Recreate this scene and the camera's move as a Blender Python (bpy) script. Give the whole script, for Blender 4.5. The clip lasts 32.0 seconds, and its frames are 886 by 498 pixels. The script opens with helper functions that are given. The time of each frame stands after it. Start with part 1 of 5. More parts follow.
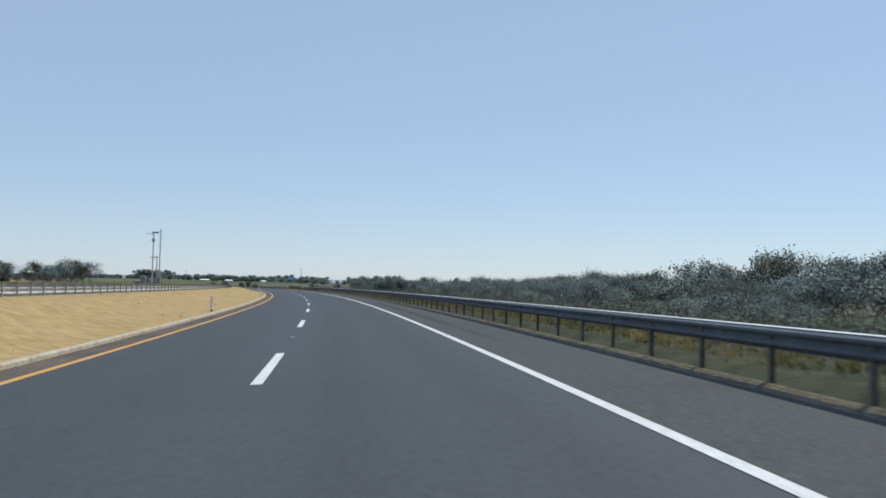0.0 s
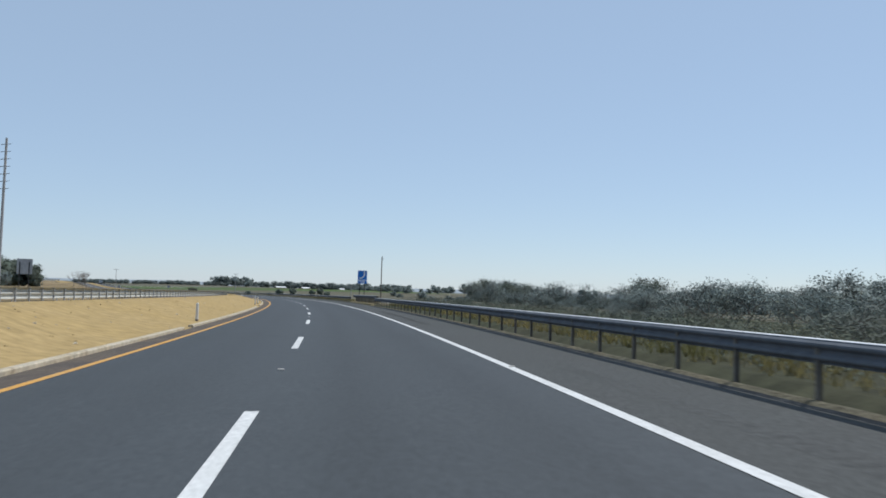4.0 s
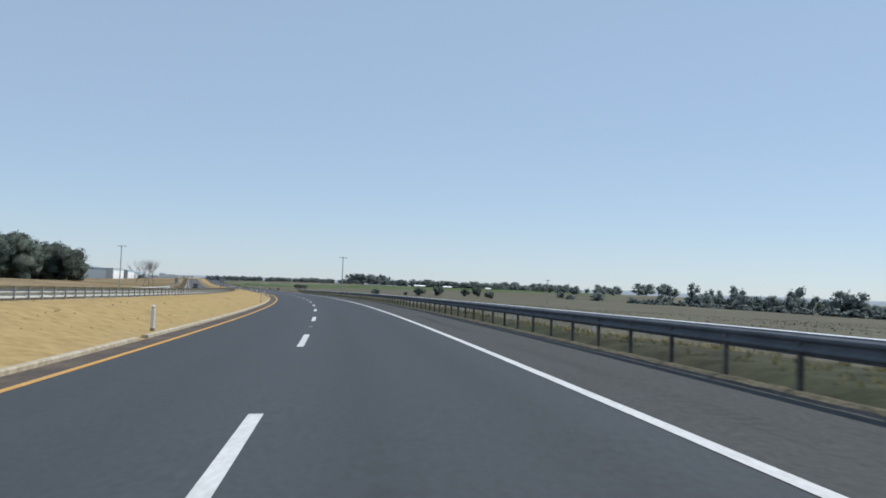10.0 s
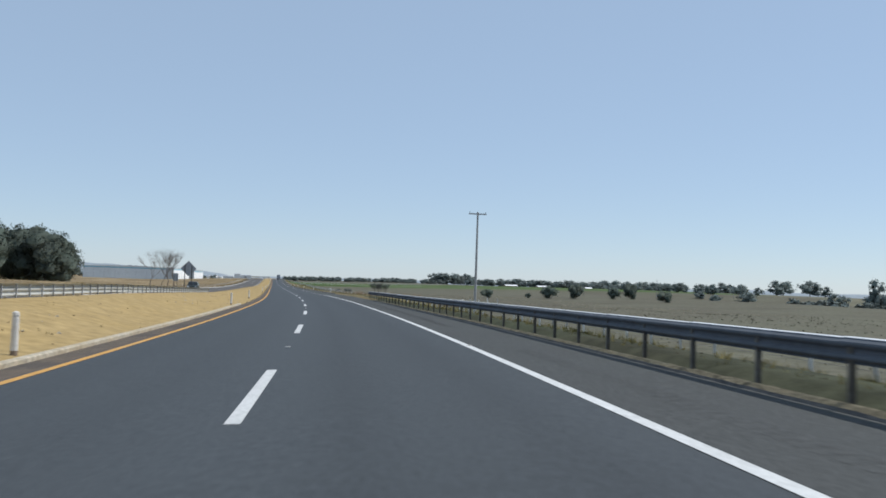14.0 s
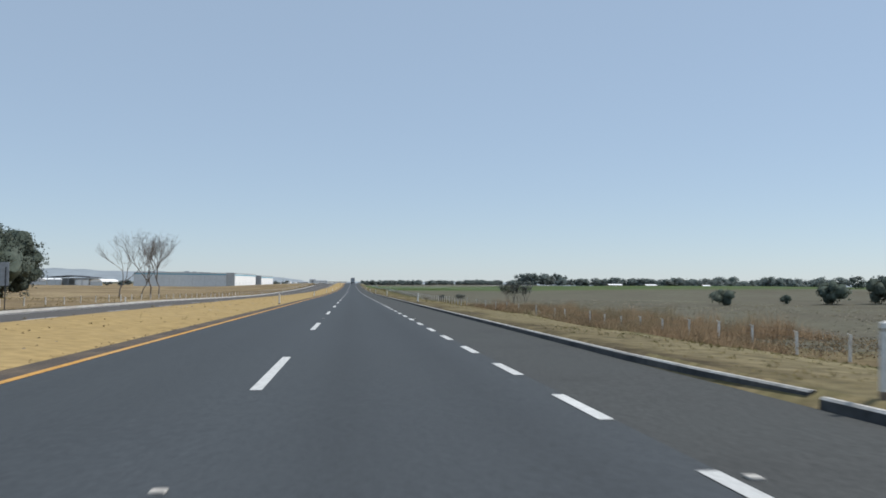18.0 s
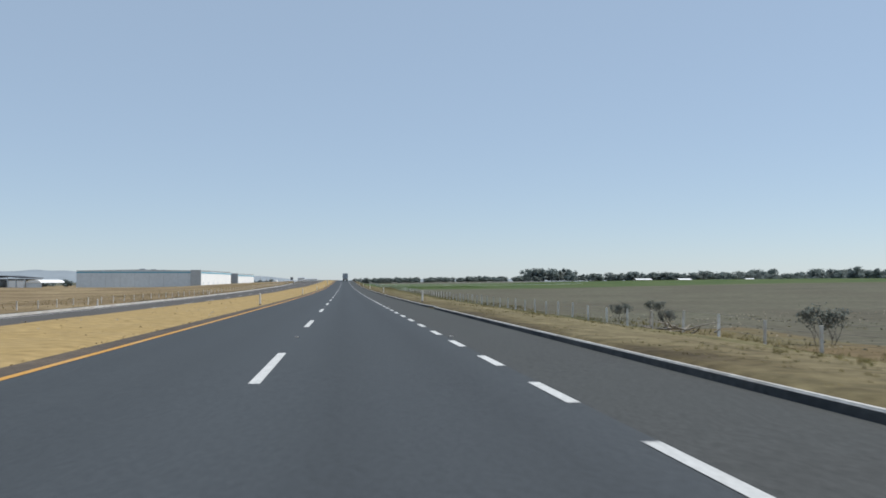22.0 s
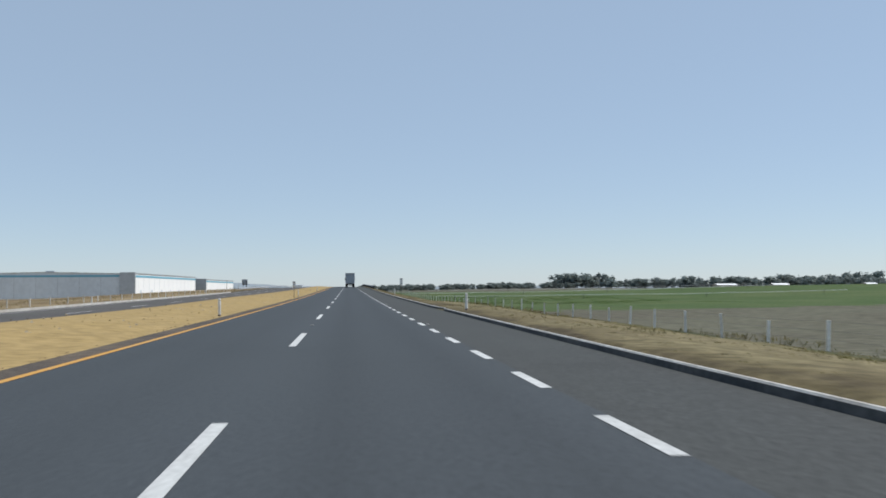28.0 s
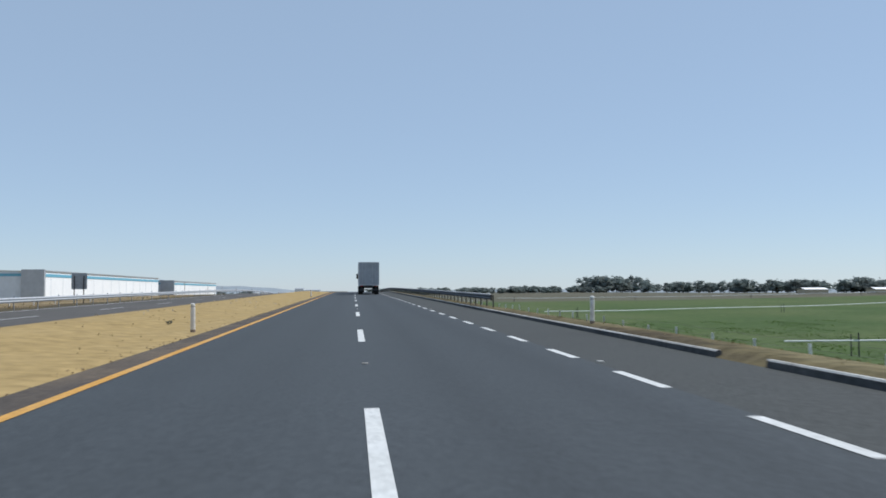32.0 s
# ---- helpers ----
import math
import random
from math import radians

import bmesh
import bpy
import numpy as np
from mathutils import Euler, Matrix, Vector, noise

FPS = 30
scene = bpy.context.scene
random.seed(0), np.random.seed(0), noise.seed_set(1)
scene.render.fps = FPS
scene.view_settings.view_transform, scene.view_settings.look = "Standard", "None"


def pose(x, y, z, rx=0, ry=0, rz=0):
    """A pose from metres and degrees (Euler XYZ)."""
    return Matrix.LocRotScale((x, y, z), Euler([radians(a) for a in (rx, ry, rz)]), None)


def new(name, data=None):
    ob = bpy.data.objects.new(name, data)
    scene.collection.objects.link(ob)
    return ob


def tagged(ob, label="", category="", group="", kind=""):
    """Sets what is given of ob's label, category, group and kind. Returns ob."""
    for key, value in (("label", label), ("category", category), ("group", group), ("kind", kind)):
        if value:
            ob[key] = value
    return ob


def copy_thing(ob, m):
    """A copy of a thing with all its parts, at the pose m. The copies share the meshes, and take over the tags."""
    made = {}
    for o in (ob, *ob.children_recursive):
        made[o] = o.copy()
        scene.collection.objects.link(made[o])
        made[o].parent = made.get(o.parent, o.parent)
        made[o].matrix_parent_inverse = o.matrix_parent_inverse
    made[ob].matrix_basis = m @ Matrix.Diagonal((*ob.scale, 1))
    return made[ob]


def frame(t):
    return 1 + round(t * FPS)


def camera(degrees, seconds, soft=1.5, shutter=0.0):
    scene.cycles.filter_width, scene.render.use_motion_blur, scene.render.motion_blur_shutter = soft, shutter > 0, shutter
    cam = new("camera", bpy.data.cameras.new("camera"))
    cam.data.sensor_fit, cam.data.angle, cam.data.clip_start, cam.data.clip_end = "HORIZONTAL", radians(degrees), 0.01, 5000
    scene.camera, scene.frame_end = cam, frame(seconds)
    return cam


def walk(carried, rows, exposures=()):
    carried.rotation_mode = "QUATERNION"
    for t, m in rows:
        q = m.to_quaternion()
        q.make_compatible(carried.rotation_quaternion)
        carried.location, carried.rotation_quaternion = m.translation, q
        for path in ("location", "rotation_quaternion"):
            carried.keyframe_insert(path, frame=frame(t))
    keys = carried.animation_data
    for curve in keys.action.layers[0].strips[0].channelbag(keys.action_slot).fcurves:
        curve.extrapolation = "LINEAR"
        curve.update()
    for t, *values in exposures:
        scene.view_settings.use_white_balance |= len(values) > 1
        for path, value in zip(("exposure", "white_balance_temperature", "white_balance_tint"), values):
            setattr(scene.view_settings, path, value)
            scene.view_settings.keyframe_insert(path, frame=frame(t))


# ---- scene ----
# ---- the road's line, in metres along it (s) and to its side (l, right is positive) ----
BEND_AT = (-400, 0, 100, 200, 300, 350, 400, 440, 480, 520, 560, 600, 601, 5000)
BEND = (0.792, 0.677, 0.765, 0.802, 0.791, 0.696, 0.826, 0.714, 0.967, 0.714, 0.130, 0.089, 0, 0)
_S = np.arange(-400.0, 5000.0, 1.0)
_K = np.interp(_S, BEND_AT, BEND) / 1000
_TH = np.concatenate([[0], np.cumsum((_K[1:] + _K[:-1]) / 2)])
_TH = _TH - _TH[340]
_MID = (_TH[1:] + _TH[:-1]) / 2
_X = np.concatenate([[0], np.cumsum(-np.sin(_MID))])
_Y = np.concatenate([[0], np.cumsum(np.cos(_MID))])
_X, _Y = _X - _X[340], _Y - _Y[340]


def heading(s):
    return float(np.interp(s, _S, _TH))


GRADE_AT = (-400, 100, 250, 400, 500, 600, 700, 770, 835, 900, 965, 1030, 1100, 1195, 1285, 1435, 1436)
GRADE = (-0.00736, -0.00759, -0.01052, -0.01156, -0.00969, -0.00846, -0.00833, -0.00682, -0.00355, -0.00080, 0.00242, 0.00594, 0.00811, 0.00682, -0.02320, -.0232, 0)


def climb(s):
    """Grade of the carriageway: gently down, then up through a long dip to a crest."""
    return float(np.interp(s, GRADE_AT, GRADE))


_G = np.array([climb(float(s)) for s in _S])
_Z = np.concatenate([[0], np.cumsum((_G[1:] + _G[:-1]) / 2)])
_Z = _Z - _Z[400]


def road_z(s):
    return float(np.interp(s, _S, _Z))


BANK_AT = (-400, 100, 250, 350, 400, 450, 500, 550, 600, 700)
BANK = (0.0397, 0.0345, 0.0432, 0.0479, 0.0513, 0.0406, 0.0261, 0.0361, 0.0087, 0)


def bank(s):
    """Cross-fall in the bend, higher on the outer side."""
    return float(np.interp(s, BANK_AT, BANK))


def tilt(s, l):
    """Height that the cross-fall gives at l; it runs out in the fields."""
    f = min(max((l - 30.0) / 160.0, 0.0), 1.0)
    return bank(s) * min(max(l, -21.0), 25.0) * (1 - f * f * (3 - 2 * f))


def at(s, l, z=0.0):
    h = heading(s)
    return Vector((float(np.interp(s, _S, _X)) + l * math.cos(h), float(np.interp(s, _S, _Y)) + l * math.sin(h), z + road_z(s) + tilt(s, l)))


def spot(s, l, z=0.0, turn=0.0):
    """A pose beside the road whose y axis runs along the road."""
    return Matrix.Translation(at(s, l, z)) @ Matrix.Rotation(heading(s), 4, "Z") @ Matrix.Rotation(math.atan(climb(s)), 4, "X") @ Matrix.Rotation(radians(turn), 4, "Z")


def along(x, y):
    """The s and l of a place in the world."""
    k = int(np.argmin((_X - x) ** 2 + (_Y - y) ** 2))
    dx, dy, c, n = x - _X[k], y - _Y[k], math.cos(_TH[k]), math.sin(_TH[k])
    return float(_S[k] - n * dx + c * dy), float(c * dx + n * dy)


# ---- camera ----
cam = camera(54.94, 32.0, soft=1.7, shutter=0.1)
EYE = 1.239
# seconds, metres along, metres to the side, yaw off the road's line, pitch, roll
DRIVE = [
    (0, 0.21, 0.983, -6.817, 2.418, -0.632),
    (1, 31.96, 0.963, -6.242, 2.810, -0.506),
    (2, 64.28, 0.915, -6.343, 2.659, -0.529),
    (3, 95.91, 0.823, -6.459, 2.765, -0.269),
    (6, 191.43, 1.031, -6.801, 3.111, -0.524),
    (7, 225.07, 1.154, -6.084, 2.843, -0.663),
    (8, 256.62, 1.001, -6.298, 2.817, -0.507),
    (9, 289.52, 0.780, -6.724, 2.939, -0.311),
    (10, 322.48, 0.798, -6.512, 2.706, -0.382),
    (11, 354.35, 0.778, -6.490, 2.558, -0.387),
    (12, 387.05, 0.655, -6.138, 2.428, -0.506),
    (13, 419.93, 0.804, -6.996, 2.653, -0.344),
    (14, 453.27, 0.896, -6.827, 2.519, -0.348),
    (17, 552.97, 1.455, -6.040, 2.513, -0.181),
    (18, 585.58, 1.144, -6.042, 2.614, -0.339),
    (19, 619.33, 0.724, -5.698, 2.764, -0.223),
    (20, 652.80, 0.738, -6.515, 2.893, -0.171),
    (21, 685.63, 0.792, -6.937, 2.864, -0.177),
    (22, 720.15, 1.120, -6.626, 2.514, -0.097),
    (23, 753.31, 1.203, -6.352, 3.027, -0.234),
    (24, 786.87, 1.113, -6.524, 2.412, 0.085),
    (25, 820.78, 1.015, -6.572, 2.930, -0.061),
    (28, 923.18, 1.145, -6.378, 2.553, -0.296),
    (29, 956.22, 0.898, -6.106, 2.608, -0.282),
    (30, 990.45, 0.682, -6.301, 2.451, -0.243),
    (31, 1023.94, 0.317, -5.874, 2.685, -0.075),
    (32, 1057.55, -0.183, -6.007, 2.430, -0.166),
]


def rig(s, u, yaw, pitch, roll):
    seat = spot(s, u, EYE) @ Matrix.Rotation(-math.atan(bank(s)), 4, "Y")
    return seat @ pose(0, 0, 0, 90 + pitch, 0, yaw) @ pose(0, 0, 0, 0, 0, roll)


walk(cam, [(t, rig(*row)) for t, *row in DRIVE], [(0, .15, 6380, 10), (14.5, .15, 6400, 10), (17, .12, 6600, 10), (29, .12, 6550, 10), (30.5, .12, 6300, 10), (32, .12, 6300, 10)])


# ---- world, sun ----
SUN_AZ, SUN_EL = 54.0, 55.0
world = bpy.data.worlds.new("sky")
scene.world = world
world.use_nodes = True
_wn = world.node_tree.nodes
_sky = _wn.new("ShaderNodeTexSky")
_sky.sky_type, _sky.sun_disc = "NISHITA", False
_sky.sun_elevation, _sky.sun_rotation = radians(SUN_EL), radians(SUN_AZ)
_sky.altitude, _sky.air_density, _sky.dust_density, _sky.ozone_density = 1700, 1.0, 0.6, 1.6
_wn["Background"].inputs["Strength"].default_value = 0.11
_haze = _wn.new("ShaderNodeMix")
_haze.data_type = "RGBA"
_haze.inputs[0].default_value, _haze.inputs[7].default_value = 0.62, (3.55, 4.62, 5.9, 1)
world.node_tree.links.new(_sky.outputs[0], _haze.inputs[6])
world.node_tree.links.new(_haze.outputs[2], _wn["Background"].inputs["Color"])
sun_data = bpy.data.lights.new("sun", "SUN")
sun_data.energy, sun_data.angle, sun_data.color = 3.4, radians(0.6), (0.98, 0.96, 0.925)
sun = new("sun", sun_data)
_d = Vector((math.sin(radians(SUN_AZ)) * math.cos(radians(SUN_EL)), math.cos(radians(SUN_AZ)) * math.cos(radians(SUN_EL)), math.sin(radians(SUN_EL))))
sun.rotation_euler = (-_d).to_track_quat("-Z", "Y").to_euler()
sun.location = (0, 400, 60)
scene.view_settings.exposure = 0.0


# ---- materials ----
def mat(name, base, rough=0.85, metal=0.0, spread=0.25, fine=6.0, coarse=0.3, tint=None, share=0.5, bump=0.3, grain=None, vary=0.0, gloss=0.3, leafy=0.0):
    """A surface with colour variation at two scales, in metres, a second tint in patches, fine relief and a shift from piece to piece."""
    m = bpy.data.materials.new(name)
    m.use_nodes = True
    nt = m.node_tree
    n, link = nt.nodes, nt.links.new
    b = n["Principled BSDF"]
    b.inputs["Roughness"].default_value, b.inputs["Metallic"].default_value = rough, metal
    b.inputs["Specular IOR Level"].default_value = gloss
    geo = n.new("ShaderNodeNewGeometry")

    def noise_at(scale, detail):
        x = n.new("ShaderNodeTexNoise")
        x.inputs["Scale"].default_value, x.inputs["Detail"].default_value = scale, detail
        link(geo.outputs["Position"], x.inputs["Vector"])
        return x.outputs["Fac"]

    def ranged(fac, lo, hi, a=0.3, z=0.7):
        x = n.new("ShaderNodeMapRange")
        x.inputs["From Min"].default_value, x.inputs["From Max"].default_value = a, z
        x.inputs["To Min"].default_value, x.inputs["To Max"].default_value = lo, hi
        link(fac, x.inputs["Value"])
        return x.outputs["Result"]

    def product(a, c):
        x = n.new("ShaderNodeMath")
        x.operation = "MULTIPLY"
        link(a, x.inputs[0]), link(c, x.inputs[1])
        return x.outputs[0]

    f, c = noise_at(fine, 6), noise_at(coarse, 4)
    value = product(ranged(f, 1 - spread, 1 + spread), ranged(c, 1 - spread * 0.6, 1 + spread * 0.6))
    if vary:
        info = n.new("ShaderNodeObjectInfo")
        value = product(value, ranged(info.outputs["Random"], 1 - vary, 1 + vary, 0, 1))
    mix = n.new("ShaderNodeMix")
    mix.data_type = "RGBA"
    mix.inputs[6].default_value, mix.inputs[7].default_value = (*base, 1), (*(tint or base), 1)
    link(ranged(c, 0, 1, share - 0.12, share + 0.12), mix.inputs[0])
    hue = n.new("ShaderNodeVectorMath")
    hue.operation = "SCALE"
    link(mix.outputs[2], hue.inputs[0]), link(value, hue.inputs["Scale"])
    link(hue.outputs[0], b.inputs["Base Color"])
    if leafy:
        thin, both = n.new("ShaderNodeBsdfTranslucent"), n.new("ShaderNodeMixShader")
        both.inputs[0].default_value = leafy
        link(hue.outputs[0], thin.inputs["Color"])
        link(b.outputs[0], both.inputs[1]), link(thin.outputs[0], both.inputs[2])
        link(both.outputs[0], n["Material Output"].inputs["Surface"])
    if bump:
        bp = n.new("ShaderNodeBump")
        bp.inputs["Strength"].default_value, bp.inputs["Distance"].default_value = bump, 0.02
        link(noise_at(grain or fine * 6, 3), bp.inputs["Height"])
        link(bp.outputs[0], b.inputs["Normal"])
    return m


asphalt = mat("asphalt", (.0560, .0635, .0690), .80, spread=.2, fine=14, coarse=.12, tint=(.048, .0545, .060), bump=.35, grain=120)
shoulder_asphalt = mat("shoulder_asphalt", (.064, .066, .063), .9, spread=.3, fine=16, coarse=.35, tint=(.053, .0555, .053), bump=.3, grain=140)
edge_asphalt = mat("edge_asphalt", (.085, .070, .058), .92, spread=.25, fine=8, coarse=.5, tint=(.11, .085, .062), bump=.5, grain=80)
old_asphalt = mat("old_asphalt", (.088, .081, .074), .9, spread=.2, fine=6, coarse=.2, bump=.3, grain=60)
white_paint = mat("white_road_paint", (.62, .62, .60), .7, spread=.18, fine=18, coarse=1.5, tint=(.50, .50, .48), bump=.2, vary=.08)
yellow_paint = mat("yellow_road_paint", (.60, .31, .06), .7, spread=.2, fine=14, coarse=.4, tint=(.50, .28, .08), bump=.2)
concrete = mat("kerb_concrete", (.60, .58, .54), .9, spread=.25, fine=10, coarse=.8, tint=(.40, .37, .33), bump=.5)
pale_concrete = mat("pale_concrete", (.50, .44, .34), .9, spread=.3, fine=7, coarse=.9, tint=(.36, .30, .21), bump=.6)
# concrete darkened for kerb faces: their shade is put into the colour
dark_concrete = mat("shaded_kerb_face", (.060, .064, .068), .92, spread=.3, fine=9, coarse=.7, tint=(.085, .084, .082), bump=.5)
soil = mat("sandy_soil", (.37, .265, .118), .95, spread=.2, fine=2.6, coarse=.30, tint=(.32, .232, .108), bump=.35, grain=22, gloss=.08)
verge_soil = mat("dry_verge", (.95, .95, .92), .95, spread=.38, fine=2.6, coarse=.22, tint=(.80, .82, .78), share=.48, bump=.9, grain=12, gloss=.08)
verge_edge = mat("ragged_dirt_edge", (.23, .18, .10), .95, spread=.35, fine=3.5, coarse=.9, tint=(.14, .12, .06), share=.5, bump=1.0, grain=14, gloss=.08)
rough_soil = mat("rough_ground", (.060, .060, .037), .95, spread=.35, fine=1.6, coarse=.12, tint=(.048, .053, .031), bump=.9, grain=9, gloss=.08)
brown_soil = mat("dry_brown_ground", (.17, .125, .068), .95, spread=.3, fine=1.4, coarse=.12, tint=(.13, .11, .06), bump=.9, grain=9, gloss=.08)
field_soil = mat("ploughed_field", (.118, .108, .079), .95, spread=.28, fine=1.2, coarse=.05, tint=(.108, .104, .074), bump=1.0, grain=5, gloss=.08)
left_soil = mat("brown_field", (.205, .15, .085), .95, spread=.25, fine=.8, coarse=.04, tint=(.26, .20, .115), bump=.8, grain=6, gloss=.08)
crop = mat("green_crop", (.066, .104, .034), .9, spread=.2, fine=1.4, coarse=.06, tint=(.084, .108, .042), bump=.7, grain=8, gloss=.08)
far_land = mat("distant_land", (.10, .10, .062), .95, spread=.25, fine=.06, coarse=.006, tint=(.13, .115, .068), bump=0)
# hills tinted towards the sky's tone, so the haze is in their colour
hill_land = mat("distant_hills", (.25, .285, .31), 1.0, spread=.08, fine=.02, coarse=.002, bump=0)
steel = mat("galvanised_steel", (.50, .51, .52), .55, .15, spread=.12, fine=5, coarse=.5, tint=(.43, .445, .46), bump=.12)
# one rail steel in shaded and sunlit tones, the light put into the colour
shaded_steel = mat("shaded_rail_steel", (.125, .14, .16), .9, .0, spread=.15, fine=4, coarse=.5, tint=(.105, .115, .13), bump=.1, gloss=.12)
sunlit_lip = mat("sunlit_lip_steel", (.80, .81, .81), .6, .0, spread=.08, fine=5, coarse=.5, tint=(.72, .73, .73), bump=.08)
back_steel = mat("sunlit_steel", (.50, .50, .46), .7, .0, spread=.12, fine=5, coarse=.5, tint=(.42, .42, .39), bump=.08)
post_steel = mat("weathered_steel", (.12, .115, .105), .7, .3, spread=.25, fine=9, coarse=1.2, tint=(.15, .135, .115), bump=.3, vary=.2)
dark_metal = mat("dark_metal", (.05, .05, .052), .6, .4, spread=.2, fine=8, bump=.15)
pole_wood = mat("pole_timber", (.15, .12, .10), .85, spread=.25, fine=7, coarse=.6, bump=.4)
pole_grey = mat("grey_pole", (.38, .37, .36), .75, spread=.15, fine=5, coarse=.5, bump=.2)
white_plaster = mat("white_post_paint", (.74, .73, .70), .7, spread=.12, fine=9, coarse=1.2, tint=(.60, .56, .50), bump=.2)
dark_band = mat("dark_foot_brown", (.22, .17, .13), .8, spread=.3, fine=10, bump=.2)
dark_clod = mat("brown_clods", (.20, .145, .075), .95, spread=.3, fine=6, coarse=.8, tint=(.14, .105, .06), bump=.6, gloss=.05)
berm_soil = mat("gritty_berm", (.15, .132, .092), .95, spread=.5, fine=11, coarse=.9, tint=(.085, .08, .058), bump=1.0, grain=30, gloss=.05)
sign_blue = mat("sign_blue", (.02, .17, .56), .45, spread=.1, fine=6, coarse=.8, bump=.04)
sign_white = mat("sign_white", (.80, .80, .80), .5, spread=.06, fine=6, bump=.03)
sign_black = mat("sign_black", (.02, .02, .022), .6, spread=.1, fine=6, bump=.03)
sign_back = mat("sign_back", (.36, .37, .385), .6, .2, spread=.15, fine=4, bump=.08)
fence_conc = mat("fence_post_concrete", (.80, .77, .72), .9, spread=.2, fine=8, coarse=1, tint=(.52, .48, .42), bump=.4, vary=.15)
wire = mat("fence_wire", (.20, .19, .18), .6, .6, spread=.1, bump=0)
bark = mat("bark", (.105, .085, .068), .95, spread=.3, fine=9, coarse=1, bump=.8)
dead_wood = mat("dead_wood", (.36, .32, .27), .9, spread=.25, fine=8, coarse=.7, tint=(.27, .235, .19), bump=.5)
bare_bark = mat("bare_bark", (.17, .145, .125), .95, spread=.25, fine=8, coarse=.7, bump=.5)
leaf_grey = mat("mesquite_leaves", (.20, .25, .245), .8, spread=.15, fine=1.2, coarse=.25, tint=(.21, .245, .235), bump=0, vary=.12, gloss=.05, leafy=.8)
leaf_dark = mat("dark_leaves", (.165, .205, .17), .75, spread=.2, fine=1.0, coarse=.2, tint=(.175, .20, .165), bump=0, vary=.12, gloss=.05, leafy=.55)
# far foliage paled and blued: distance haze put into the leaf colour
leaf_far = mat("hazed_leaves", (.27, .325, .315), .85, spread=.1, fine=.4, coarse=.05, tint=(.285, .325, .31), bump=0, vary=.1, gloss=.05, leafy=.7)
twig_leaf = mat("brushwood", (.175, .19, .175), .9, spread=.18, fine=1.5, coarse=.2, tint=(.165, .19, .17), bump=0, vary=.15, gloss=.05, leafy=.8)
undergrowth = mat("undergrowth_leaves", (.125, .155, .13), .85, spread=.2, fine=1.2, coarse=.2, tint=(.155, .165, .125), bump=0, gloss=.05, leafy=.78)
dry_grass = mat("dry_grass", (.30, .235, .115), .9, spread=.3, fine=1.5, coarse=.2, tint=(.22, .18, .085), bump=0, gloss=.1, leafy=.35)
red_grass = mat("tall_brown_grass", (.37, .265, .17), .9, spread=.25, fine=1.2, coarse=.12, tint=(.24, .20, .13), bump=0, gloss=.1, leafy=.4)
verge_grass = mat("verge_grass", (.125, .125, .05), .9, spread=.35, fine=1.8, coarse=.25, tint=(.22, .185, .085), bump=0, gloss=.08, leafy=.4)
crop_leaf = mat("crop_leaves", (.062, .125, .022), .8, spread=.2, fine=1.2, coarse=.1, tint=(.075, .135, .028), bump=0, gloss=.15, leafy=.4)
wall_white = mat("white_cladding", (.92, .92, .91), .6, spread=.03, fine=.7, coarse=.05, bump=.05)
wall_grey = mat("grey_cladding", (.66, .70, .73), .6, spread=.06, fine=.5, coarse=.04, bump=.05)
roof_grey = mat("roof_sheet", (.45, .47, .49), .5, .3, spread=.08, fine=.6, coarse=.05, bump=.08)
trim_blue = mat("blue_trim", (.16, .42, .55), .5, spread=.06, fine=.7, bump=.03)
pink_plaster = mat("pink_plaster", (.42, .25, .20), .9, spread=.2, fine=3, coarse=.4, tint=(.36, .23, .18), bump=.3)
trailer_skin = mat("trailer_sheet", (.36, .38, .41), .5, .35, spread=.12, fine=2, coarse=.4, bump=.08)
tyre = mat("tyre_rubber", (.02, .02, .02), .9, spread=.2, fine=12, bump=.3)
van_paint = mat("dark_green_paint", (.028, .036, .034), .3, .2, spread=.08, fine=3, bump=0, gloss=.5)
car_white = mat("white_car_paint", (.70, .70, .70), .3, spread=.05, fine=3, bump=0, gloss=.5)
lamp_red = mat("red_lens", (.35, .02, .02), .3, spread=.05, fine=6, bump=0, gloss=.5)
glass = mat("tinted_glass", (.02, .024, .028), .08, spread=.05, fine=4, bump=0, gloss=.6)
pipe_white = mat("white_pipe", (.72, .73, .72), .5, spread=.1, fine=4, coarse=.5, bump=.1)
dirt_patch = mat("dirt_streak", (.30, .22, .12), .95, spread=.3, fine=5, coarse=.8, bump=.5)


# ---- mesh helpers ----
def mesh(name, verts, faces, mats, index=None, smooth=False):
    me = bpy.data.meshes.new(name)
    me.from_pydata([tuple(v) for v in verts], [], [tuple(f) for f in faces])
    for m in (mats if isinstance(mats, (list, tuple)) else [mats]):
        me.materials.append(m)
    if index is not None:
        me.polygons.foreach_set("material_index", np.asarray(index, dtype=np.int32))
    if smooth:
        me.polygons.foreach_set("use_smooth", np.ones(len(me.polygons), dtype=bool))
    me.update()
    return me


def bake(name, bm, material):
    bmesh.ops.recalc_face_normals(bm, faces=bm.faces)
    me = bpy.data.meshes.new(name)
    bm.to_mesh(me)
    bm.free()
    for m in (material if isinstance(material, (list, tuple)) else [material]):
        me.materials.append(m)
    return me


def thing(name, label, category, m=Matrix(), group="", kind="", data=None):
    ob = new(name, data)
    ob.matrix_basis = m
    return tagged(ob, label, category, group, kind)


def part(name, data, parent, m=None, label="", kind=""):
    ob = new(name, data)
    ob.parent = parent
    if m is not None:
        ob.matrix_basis = m
    return tagged(ob, label, kind=kind)


